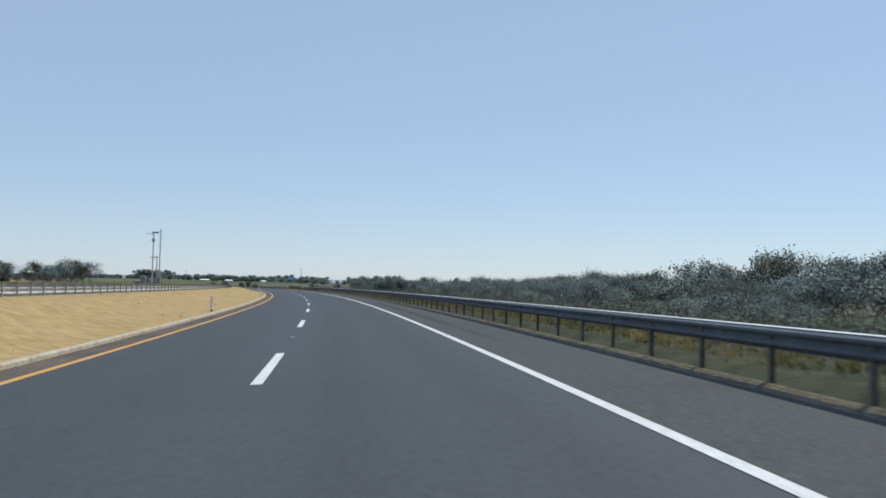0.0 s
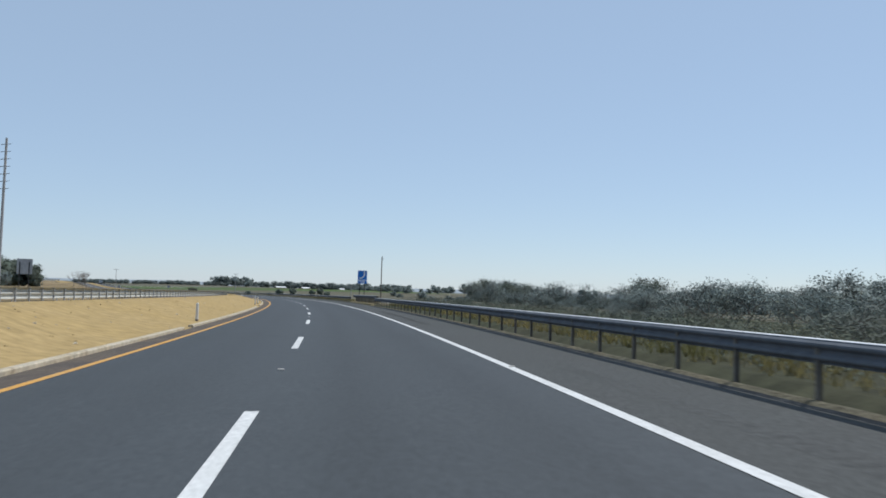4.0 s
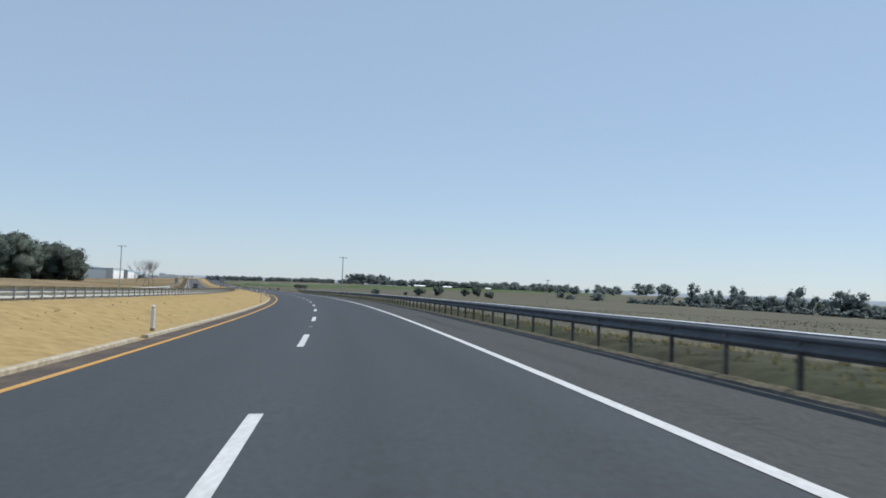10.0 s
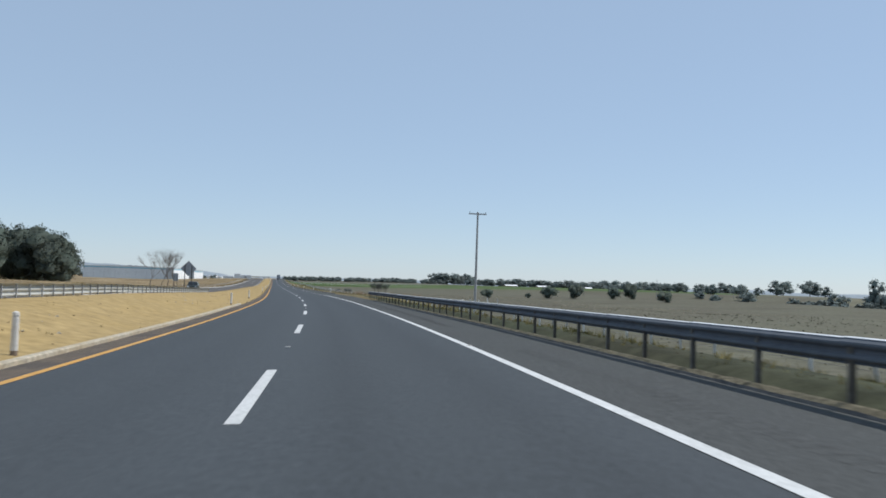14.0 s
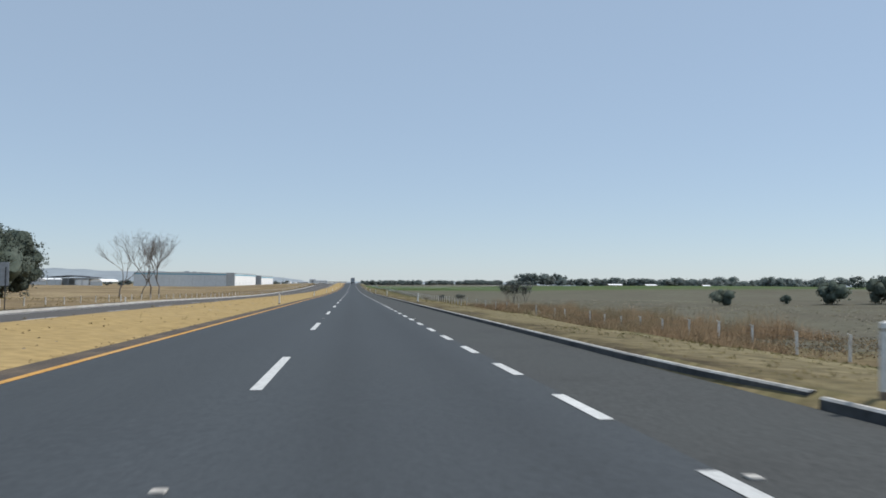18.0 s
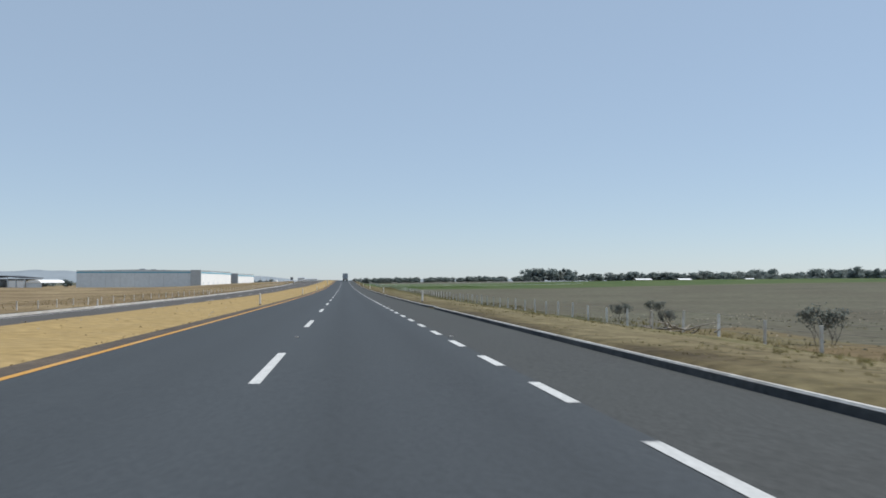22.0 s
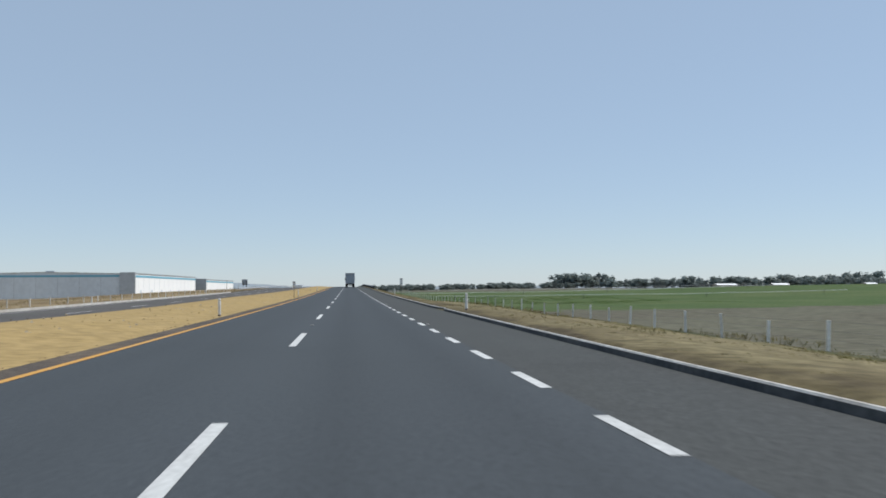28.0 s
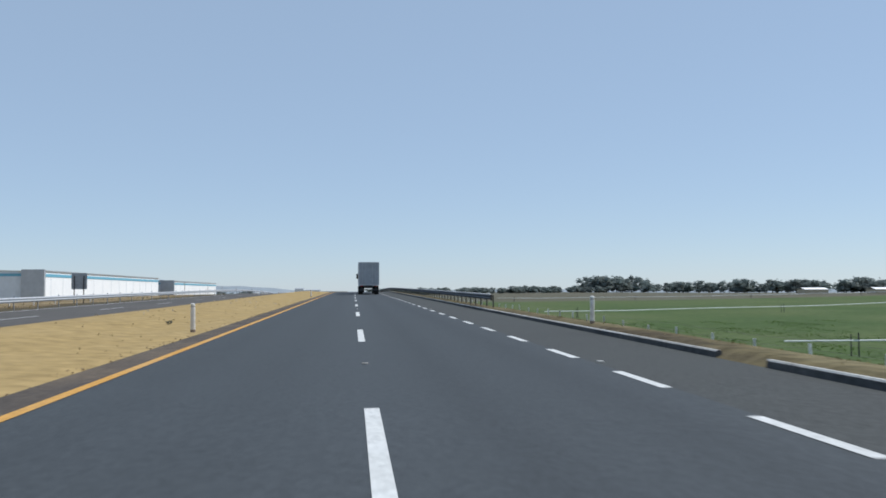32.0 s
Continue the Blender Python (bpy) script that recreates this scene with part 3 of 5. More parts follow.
# ---- marker posts ----
def marker_post():
    t = thing("marker_post", "short white marker post with a dark brown foot", "marker post", group="marker posts")
    bm = bmesh.new()
    tube(bm, (0, 0, .12), (0, 0, .80), .070, .064, 12)
    tube(bm, (0, 0, .80), (0, 0, .83), .064, .060, 12)
    part("post", bake("post", bm, white_plaster), t)
    part("neck", tube_mesh("neck", concrete, (0, 0, .83), (0, 0, .87), .058, .058, 12), t, label="grey reflective neck")
    bm = bmesh.new()
    tube(bm, (0, 0, .87), (0, 0, .93), .068, .062, 12)
    tube(bm, (0, 0, .93), (0, 0, .955), .062, .025, 12)
    part("cap", bake("cap", bm, white_plaster), t)
    part("foot", tube_mesh("foot", dark_band, (0, 0, -.25), (0, 0, .12), .074, .071, 12), t, label="dark brown foot")
    return t


def copy_thing_scaled(proto, m):
    keep = proto.matrix_basis.copy()
    proto.matrix_basis = Matrix()
    c = copy_thing(proto, m)
    proto.matrix_basis = keep
    return c


_mp = marker_post()
_first = True
for _l, _all in ((-4.75, (44, 104, 165, 215.5, 227.3, 285.8, 349.5, 408.2, 469.4, 510.5, 535)), (-4.45, (593.4, 653.0, 714.8, 778.2, 837.4, 898, 961.5, 1021.3, 1081, 1145)),
                 (6.45, (593.6,)), (6.55, (655.5, 717.0, 779.4, 838.0, 900, 962, 1022.5, 1081.2)), (-20.9, (560, 615, 672, 735, 800, 864, 930, 1000, 1060))):
    for _s in _all:
        _m = spot(_s, _l, ground_z(_s, _l) - .02) @ Matrix.Rotation(radians(random.uniform(-3, 3)), 4, "X") @ Matrix.Diagonal((.95, .95, .84, 1))
        if _first:
            _mp.matrix_basis, _first = _m, False
        else:
            copy_thing_scaled(_mp, _m)


# ---- signs ----
def plate(name, w, h, material, z, r=.06):
    """A rounded upright panel in the x-z plane, facing -y."""
    bm = bmesh.new()
    pts = []
    for cx, cz, a0 in ((w / 2 - r, h / 2 - r, 0), (-w / 2 + r, h / 2 - r, 90), (-w / 2 + r, -h / 2 + r, 180), (w / 2 - r, -h / 2 + r, 270)):
        for k in range(5):
            a = radians(a0 + k * 22.5)
            pts.append((cx + r * math.cos(a), cz + r * math.sin(a)))
    lo = [bm.verts.new((x, -.012, zz + z)) for x, zz in pts]
    hi = [bm.verts.new((x, .012, zz + z)) for x, zz in pts]
    bm.faces.new(lo), bm.faces.new(hi[::-1])
    for i in range(len(pts)):
        j = (i + 1) % len(pts)
        bm.faces.new((lo[i], lo[j], hi[j], hi[i]))
    return bake(name, bm, material)


def flat(name, pts, material, y=-.017):
    """A flat shape, extruded 4 mm, on the front of a panel."""
    bm = bmesh.new()
    a = [bm.verts.new((x, y, z)) for x, z in pts]
    f = bm.faces.new(a)
    r = bmesh.ops.extrude_face_region(bm, geom=[f])
    bmesh.ops.translate(bm, vec=(0, .005, 0), verts=[v for v in r["geom"] if isinstance(v, bmesh.types.BMVert)])
    return bake(name, bm, material)


def phone_sign(m):
    t = thing("emergency_phone_sign", "blue roadside sign with a white telephone receiver on two posts", "road sign", m)
    for x in (-.29, .29):
        part("post", tube_mesh("post", dark_metal, (x, .05, -.6), (x, .05, 3.55), .04, .04, 8), t)
    p = part("panel", plate("panel", 1.14, 1.22, sign_blue, 3.0), t)
    part("border", ring_plate("border", 1.08, 1.16, sign_white, 3.0), p, label="thin white border")
    hs = []
    for k in range(13):
        a = radians(-62 + k * 8.5 - 10)
        hs.append((-.36 + .66 * math.cos(a) + .02, 3.28 + .66 * math.sin(a) - .05))
    for k in range(12, -1, -1):
        a = radians(-62 + k * 8.5 - 10)
        w = .50 + .03 * abs(k - 6) / 6
        hs.append((-.36 + w * math.cos(a) + .02, 3.28 + w * math.sin(a) - .05))
    part("receiver", flat("receiver", hs, sign_white), p, label="white telephone receiver")
    part("earpiece", flat("earpiece", [(.14, 3.32), (.30, 3.25), (.36, 3.38), (.22, 3.46)], sign_white), p)
    part("mouthpiece", flat("mouthpiece", [(-.38, 2.68), (-.22, 2.55), (-.12, 2.66), (-.26, 2.78)], sign_white), p)
    for x, y, w in ((-.36, 2.46, .20), (-.10, 2.46, .28), (.22, 2.46, .30)):
        part("lettering", flat("lettering", [(x - w / 2, y - .02), (x + w / 2, y - .02), (x + w / 2, y + .02), (x - w / 2, y + .02)], sign_white), p)
    q = part("lower_panel", plate("lower_panel", 1.16, .34, sign_blue, 2.20), t)
    part("arrow", flat("arrow", [(-.30, 2.17), (.14, 2.17), (.14, 2.11), (.32, 2.20), (.14, 2.29), (.14, 2.23), (-.30, 2.23)], sign_white), q, label="white arrow")
    part("bar", flat("bar", [(-.45, 2.31), (.45, 2.31), (.45, 2.34), (-.45, 2.34)], sign_white), q)
    return t


def ring_plate(name, w, h, material, z, t=.02):
    bm = bmesh.new()
    for x0, x1, z0, z1 in ((-w / 2, w / 2, h / 2 - t, h / 2), (-w / 2, w / 2, -h / 2, -h / 2 + t), (-w / 2, -w / 2 + t, -h / 2 + t, h / 2 - t), (w / 2 - t, w / 2, -h / 2 + t, h / 2 - t)):
        box(bm, x0, x1, -.016, -.012, z0 + z, z1 + z)
    return bake(name, bm, material)


def seated(s, l, turn=0.0):
    return spot(s, l, ground_z(s, l), turn)


phone_sign(spot(231, 7.55, 0.25))
_pole = thing("timber_pole", "tall thin brown timber pole with a short bracket", "pole", spot(233.5, 10.2, ground_z(233.5, 10.2)))
part("shaft", tube_mesh("shaft", pole_wood, (0, 0, -.5), (0, 0, 5.8), .07, .06, 10), _pole)
part("bracket", tube_mesh("bracket", dark_metal, (0, 0, 5.5), (.32, 0, 5.45), .02, .015, 6), _pole)


def km_sign(m, flip=False):
    t = thing("kilometre_sign", "narrow white kilometre sign with black figures on a rusty post", "road sign", m, "kilometre signs")
    part("post", tube_mesh("post", post_steel, (0, .05, -.5), (0, .05, 2.0), .035, .035, 8), t)
    p = part("panel", plate("panel", .34, .80, sign_white, 1.66, .04), t)
    part("border", ring_plate("border", .30, .76, sign_black, 1.66, .012), p)
    for x, z, w in ((0, 1.94, .2), (0, 1.70, .09), (0, 1.60, .12), (0, 1.42, .1), (0, 1.36, .13)):
        part("lettering", flat("lettering", [(x - w / 2, z - .025), (x + w / 2, z - .025), (x + w / 2, z + .025), (x - w / 2, z + .025)], sign_black), p)
    return t


km_sign(seated(1020.5, 7.2) @ Matrix.Diagonal((.93, .93, .93, 1)))
km_sign(spot(1016, -4.6, -.2) @ Matrix.Diagonal((.92, .92, .92, 1)))


def board_sign(s, l, w, h, low, label, diamond=False):
    """A sign of the opposite carriageway, seen from its grey back."""
    t = thing("road_sign", label, "road sign", seated(s, l), "signs seen from behind")
    for x in (-w * .3, w * .3):
        part("post", tube_mesh("post", dark_metal, (x, -.05, -.5), (x, -.05, low + h * .8), .04, .04, 8), t)
    pm = Matrix.Translation((0, 0, low + h / 2)) @ Matrix.Rotation(radians(45), 4, "Y") if diamond else Matrix.Translation((0, 0, low + h / 2))
    part("panel", plate("panel", w, h, sign_back, 0), t, pm)
    return t


board_sign(650, -24.0, 1.1, 1.7, 1.7, "dark grey back of an upright sign on two posts")
board_sign(545.6, -11.4, 1.15, 1.15, 2.3, "grey back of a diamond warning sign on posts", True)
board_sign(1134, -23.7, 1.3, 1.4, 1.2, "grey back of a square sign on two posts")
board_sign(210.5, -25.3, 1.35, 1.4, 2.3, "grey back of a small square sign on two posts")


# ---- poles ----
def mast(s, l, height, label, arm=1.6, kind="utility_pole", material=None):
    t = thing(kind, label, "pole", seated(s, l), "poles")
    mt = material or pole_grey
    part("shaft", tube_mesh("shaft", mt, (0, 0, -.6), (0, 0, height), .15, .09, 10), t)
    if arm:
        part("crossarm", box_mesh("crossarm", mt, -arm / 2, arm / 2, -.05, .05, height - .25, height - .12), t)
        for x in (-arm * .45, 0, arm * .45):
            part("insulator", tube_mesh("insulator", dark_metal, (x, 0, height - .12), (x, 0, height + .08), .04, .025, 6), t)
    return t


mast(541, 18.3, 10.5, "tall grey utility pole with a short crossarm", 1.9)
mast(537.7, -35, 9.8, "tall grey utility pole with a short crossarm", 2.0)
mast(549, 78.8, 7.0, "grey utility pole beside a field", 1.3)
mast(860, 190, 9.5, "grey utility pole far off in the fields", 1.3)
mast(1010, 320, 9.5, "grey utility pole far off in the fields", 1.3)
for _s in (1380, 1430, 1470, 1520, 1590):
    mast(_s, -62, 8.5, "thin grey lamp pole in front of a warehouse", 0, "lamp_pole")


def pylon(s, l, height, spread):
    """A lattice pylon: four splayed legs tied by struts, two long arms."""
    t = thing("power_pylon", "grey lattice power pylon standing behind a wood", "pylon", seated(s, l), "pylons")
    feet = [Vector((x * spread, y * spread, -.6)) for x, y in ((-1, -1), (1, -1), (1, 1), (-1, 1))]
    waist = [Vector((v.x * .28, v.y * .28, height * .72)) for v in feet]
    for a, b in zip(feet, waist):
        part("leg", tube_mesh("leg", pole_grey, a, b, .22, .16, 5), t)
    for k in range(4):
        for f in range(4):
            a, b = feet[k].lerp(waist[k], f / 4), feet[(k + 1) % 4].lerp(waist[(k + 1) % 4], (f + 1) / 4)
            part("strut", tube_mesh("strut", pole_grey, a, b, .11, .11, 4), t)
    for x in (-1, 1):
        top = Vector((x * spread * 1.7, 0, height))
        part("horn", tube_mesh("horn", pole_grey, (x * spread * .28, 0, height * .72), top, .18, .12, 5), t)
    part("crossarm", tube_mesh("crossarm", pole_grey, (-spread * 2.3, 0, height), (spread * 2.3, 0, height), .16, .16, 5), t)


pylon(723, 386, 16.5, 2.6)


def camera_masts():
    """The fenced post beside the opposite carriageway with its two masts."""
    t = mast(191.5, -25.9, 12.0, "tall slender mast with a solar panel and an equipment box", 0, "equipment_mast")
    bm = bmesh.new()
    box(bm, -.7, .7, -.02, .02, -.4, .4)
    part("solar_panel", bake("solar_panel", bm, glass), t, Matrix.Translation((.35, 0, 12.0)) @ Matrix.Rotation(radians(-65), 4, "X"))
    part("arm", tube_mesh("arm", dark_metal, (0, 0, 11.6), (-1.6, 0, 11.7), .04, .03, 6), t)
    part("box", box_mesh("box", pole_grey, -.3, .3, -.25, .25, 10.0, 10.7, .02), t)
    part("crossbar", box_mesh("crossbar", dark_metal, -.6, .6, -.04, .04, 6.6, 6.7), t)
    u = mast(202.7, -25.1, 13.5, "tall slender antenna mast with short rods", 0, "antenna_mast")
    for k in range(7):
        part("rod", tube_mesh("rod", dark_metal, (-.4, 0, 9.2 + k * .62), (.4, 0, 9.3 + k * .62), .03, .02, 6), u)
    v = mast(201, -25.6, 7.2, "short slender pole with a crossbar", 1.2, "utility_pole")
    c = thing("equipment_enclosure", "dark slatted screens round grey equipment cabinets", "enclosure", seated(196, -26.6))
    for x, w, h in ((-1.45, .95, 3.0), (-.35, .9, 2.5), (.75, .9, 2.6), (1.75, .7, 3.1)):
        cab = part("cabinet", box_mesh("cabinet", sign_back, x - w / 2, x + w / 2, -.5, .5, -.2, h - .2, .02), c)
        part("frame", box_mesh("frame", pole_grey, x - w / 2 - .04, x + w / 2 + .04, -.56, -.50, h - .25, h - .1), cab)
        for k in range(9):
            part("slat", box_mesh("slat", post_steel, x - w / 2, x + w / 2, -.55, -.52, .3 + k * .25, .42 + k * .25), cab)


camera_masts()


# ---- plants ----
def limb_mesh(name, segs, material, sides=5):
    verts, faces = [], []
    for p, q, r0, r1 in segs:
        d = q - p
        x = d.orthogonal().normalized()
        y = d.cross(x).normalized()
        a = len(verts)
        for c, r in ((p, r0), (q, r1)):
            for k in range(sides):
                t = 2 * math.pi * k / sides
                verts.append(c + x * (r * math.cos(t)) + y * (r * math.sin(t)))
        for k in range(sides):
            n = (k + 1) % sides
            faces.append((a + k, a + n, a + sides + n, a + sides + k))
    return mesh(name, verts, faces, material, smooth=True)


def grow(rng, start, way, length, radius, depth, segs, tips, spread, lift, fork=(2, 3), shrink=.72):
    """One limb in three bent pieces, then its forks."""
    p, d = start, way.normalized()
    for k in range(3):
        d = (d + Vector((rng.gauss(0, .16), rng.gauss(0, .16), rng.gauss(0, .10) + lift * .1))).normalized()
        q = p + d * (length / 3)
        segs.append((p, q, radius * (1 - .12 * k), radius * (1 - .12 * (k + 1))))
        p = q
        if depth <= 2:
            tips.append((p, depth))
    if depth == 0:
        return
    for k in range(rng.randint(*fork)):
        w = d + Vector((rng.gauss(0, spread), rng.gauss(0, spread), rng.gauss(0, spread * .6) + lift))
        grow(rng, p, w, length * shrink * rng.uniform(.8, 1.15), radius * .62, depth - 1, segs, tips, spread, lift, fork, shrink)


def ball(fine):
    bm = bmesh.new()
    bmesh.ops.create_icosphere(bm, subdivisions=fine, radius=1)
    v = np.array([tuple(q.co) for q in bm.verts])
    f = np.array([[q.index for q in face.verts] for face in bm.faces])
    bm.free()
    return v, f


BALLS = {1: ball(1), 2: ball(2)}


def clumps(g, cores, fine):
    """Bumpy masses of foliage at the given centres and radii: corners, faces and normals."""
    verts, faces, norms = [], [], []
    ball_v, ball_f = BALLS[fine]
    n = len(ball_v)
    for k, (c, r) in enumerate(cores):
        o = g.uniform(-50, 50, 3)
        wide = g.uniform(.85, 1.2, 3) * np.array([1, 1, .82])
        bump = np.array([1 + .42 * noise.noise(Vector(q * 1.6 + o)) + .22 * noise.noise(Vector(q * 4.2 + o)) for q in ball_v])
        verts.append(np.array(tuple(c)) + ball_v * bump[:, None] * wide * r)
        faces.append(ball_f + k * n)
        norms.append(ball_v * .7 + np.array([0, 0, .45]) + g.normal(0, .18, (n, 3)))
    return np.concatenate(verts), np.concatenate(faces), np.concatenate(norms)


def foliage(name, rng, centres, per, radius, size, material, flat_z=.7, long=1.7, hearts=None, up=.5, cores=(), fine=2):
    """A crown of many small leaf blades strewn about the given points, round denser masses."""
    n = len(centres) * per
    g = np.random.RandomState(rng.randint(0, 10 ** 6))
    c = np.repeat(np.array([tuple(v) for v in centres]), per, axis=0)
    c = c + g.normal(0, 1, (n, 3)) * np.array([radius, radius, radius * flat_z]) * .6
    u = g.normal(0, 1, (n, 3))
    u /= np.linalg.norm(u, axis=1)[:, None]
    v = np.cross(u, g.normal(0, 1, (n, 3)))
    v /= np.linalg.norm(v, axis=1)[:, None] + 1e-9
    a = (size * g.uniform(.6, 1.4, n))[:, None]
    quad = np.stack([c - u * a * long / 2, c + v * a / 2, c + u * a * long / 2, c - v * a / 2], 1).reshape(-1, 3)
    f = np.arange(n * 4).reshape(n, 4)
    o = c - (c.mean(0) * np.array([1, 1, .45]) if hearts is None else np.repeat(np.array(hearts), per, axis=0))
    o /= np.linalg.norm(o, axis=1)[:, None] + 1e-6
    turned = (np.cross(u, v) * o).sum(1) < 0
    f[turned] = f[turned][:, ::-1]
    o = o * .7 + g.normal(0, .2, (n, 3)) + np.array([0, 0, up])
    o = np.repeat(o, 4, axis=0)
    faces = f.tolist()
    if len(cores):
        cv, cf, cn = clumps(g, cores, fine)
        faces += (cf + len(quad)).tolist()
        quad, o = np.concatenate([quad, cv]), np.concatenate([o, cn])
    me = mesh(name, quad.tolist(), faces, material, smooth=True)
    o /= np.linalg.norm(o, axis=1)[:, None] + 1e-6
    me.normals_split_custom_set_from_vertices(o.tolist())
    return me


def tree(kind, label, seed, height, trunk_mat, leaf_mat, stems, spread, lift, depth, per, radius, size, girth, low=.3, category="tree", lean=.25, group="", fork=(2, 3), shrink=.72, sides=4):
    rng = random.Random(seed)
    t = thing(kind, label, category, group=group)
    stem_list, tips = [], []
    first = height * (.34 if stems == 1 else .30)
    for k in range(stems):
        a = 2 * math.pi * (k + rng.random() * .5) / stems
        w = Vector((math.cos(a) * lean * (stems > 1), math.sin(a) * lean * (stems > 1), 1))
        segs = []
        grow(rng, Vector((math.cos(a) * .15 * (stems > 1), math.sin(a) * .15 * (stems > 1), -.4)), w, first, girth, depth, segs, tips, spread, lift, fork, shrink)
        stem_list.append(segs)
    top = max(q.z for segs in stem_list for _, q, _, _ in segs)
    k = height / top
    m = Matrix.Diagonal((k, k, k))
    for segs in stem_list:
        part("trunk" if stems == 1 else "stem", limb_mesh("trunk", [(m @ p, m @ q, r0, r1) for p, q, r0, r1 in segs], trunk_mat, sides), t)
    if leaf_mat:
        pts = [m @ p for p, dd in tips if (m @ p).z > low * height * rng.uniform(.6, 1.2)]
        part("crown", foliage("crown", rng, pts, per, radius, size, leaf_mat), t)
    return t


def full_tree(kind, label, seed, height, width, leaf_mat, lumps, points, per, size, girth, group, low=.12, category="tree"):
    """A round, dense tree: a short trunk, limbs to each clump, leaves round the clumps down to near the ground."""
    rng = random.Random(seed)
    t = thing(kind, label, category, group=group)
    segs, pts, hearts, cores = [], [], [], []
    fork = Vector((0, 0, height * .28))
    segs.append((Vector((0, 0, -.5)), fork, girth, girth * .8))
    for k in range(lumps):
        f = (k + .5) / lumps
        z = height * (low + .16 + (.66 - low) * f)
        reach = width * .5 * (.62 * math.sin(math.pi * (.22 + .62 * f)) * rng.uniform(.7, 1.15))
        a = k * 2.4 + rng.uniform(-.5, .5)
        c = Vector((math.cos(a) * reach, math.sin(a) * reach, z))
        r = width * rng.uniform(.20, .29)
        mid = (fork + c) / 2 + Vector((0, 0, -.05 * height))
        segs.append((fork, mid, girth * .5, girth * .32)), segs.append((mid, c, girth * .32, girth * .12))
        cores.append((c, r * .70))
        for _ in range(points):
            d = Vector((rng.gauss(0, 1), rng.gauss(0, 1), rng.gauss(0, 1))).normalized()
            pts.append(c + Vector((d.x * r, d.y * r, d.z * r * .8)) * rng.uniform(.55, 1.12))
            hearts.append(c + Vector((0, 0, -r * .4)))
    part("trunk", limb_mesh("trunk", segs, bark, 5), t)
    part("crown", foliage("crown", rng, pts, per, width * .055, size, leaf_mat, hearts=hearts, up=.45, cores=cores, fine=1 if points < 20 else 2), t)
    return t


def plant(proto, used, s, l, scale=1.0, turn=None, wide=1.0, z=None):
    m = spot(s, l, ground_z(s, l) - .08 if z is None else z) @ Matrix.Rotation(turn if turn is not None else random.uniform(0, 6.28), 4, "Z") @ Matrix.Diagonal((scale * wide, scale * wide, scale, 1))
    if proto.name not in used:
        used.add(proto.name)
        proto.matrix_basis = m
        return proto
    return copy_thing_scaled(proto, m)


USED = set()
_ML = "grey-green thorny roadside tree with a feathery crown"
mesquites = [tree("mesquite", _ML, 11 + k, 3.7, bark, (leaf_grey, leaf_dark, twig_leaf)[(0, 2, 1)[k]], 4, .60, .16, 3, (40, 34, 40)[k], .50, .050, .06, .08, group="roadside trees", lean=.75) for k in range(3)]
belt = [tree("thorn_tree", "tall grey-green thorn tree in a dense belt behind a thicket", 211 + k, 3.7, bark, (leaf_grey, twig_leaf, leaf_dark)[k], 4, .60, .16, 3, 11, .50, .10, .06, .08, group="belt trees", lean=.75, sides=3) for k in range(3)]
far_bush_near = tree("scrub_bush", "low rounded grey-green scrub bush", 85, 3.7, bark, leaf_grey, 4, .6, .12, 3, 14, .55, .075, .06, .05, "bush", .7, group="scrub bushes", sides=3)
_r = random.Random(5)
for _k in range(48):
    _s = -15 + 282 * (_k + _r.random()) / 48
    _l = 14.5 + _r.random() ** 1.2 * 17
    if 196 < _s < 236 and _l < 27:
        _l += 15
    if _s > 235 and _l < 22:
        _l += 14
    plant(mesquites[_r.choice((0, 0, 0, 1, 2))], USED, _s, _l, _r.uniform(.42, .62) + (.12 if _l > 24 else 0), wide=_r.uniform(1.2, 1.6))
dense = tree("roadside_tree", "dense grey-green tree with feathery branch ends beside a crash barrier", 12, 3.7, bark, leaf_grey, 5, .58, .2, 3, 80, .40, .046, .06, .08, group="roadside trees", lean=.75)
for _s, _l, _h in ((113.5, 12.8, .76), (117.5, 14.4, .78), (122, 16, .74)):
    plant(dense, USED, _s, _l, _h, wide=1.15)
for _s, _l, _h in ((70, 24, 1.0), (88, 27, .85), (262, 33, 1.2), (256, 36, 1.1), (48, 26, .75), (60, 29, .75)):
    plant(mesquites[_r.choice((0, 0, 2))], USED, _s, _l, _h, wide=1.2)
for _s, _l, _h in ((301, 45, 1.55), (307, 48, 1.5), (296, 50, 1.4), (310, 53, 1.5), (303, 47, 1.4)):
    plant(belt[2 if _h > 1.5 else 0], USED, _s, _l, _h, wide=1.25)
for _k in range(32):
    plant(far_bush_near, USED, -10 + 8.6 * _k + _r.uniform(-3, 3), 35 + _r.uniform(-3, 7), _r.uniform(.85, 1.15), wide=_r.uniform(1.2, 1.7))
# a deep belt of taller thorn trees behind the thicket
for _k in range(120):
    _s = 40 + 260 * (_k + _r.random()) / 120
    _l = _r.uniform(42, 92)
    if _s > 238 + (_l - 42) * .55:
        continue
    plant(belt[_r.choice((0, 0, 1, 2))], USED, _s, _l, _r.uniform(.9, 1.38) * (1 + (_l - 42) / 220), wide=_r.uniform(1.0, 1.35))
for _s, _l, _h in ((116, 58, 1.9), (113, 71, 2.35), (119, 76, 2.3), (107, 68, 2.1), (118, 64, 1.75), (104, 76, 2.2), (96, 72, 2.1), (136, 58, 1.42), (207, 87, 1.9), (121, 56, 1.5)):
    plant(belt[_r.choice((0, 2))], USED, _s, _l, _h, wide=.95)
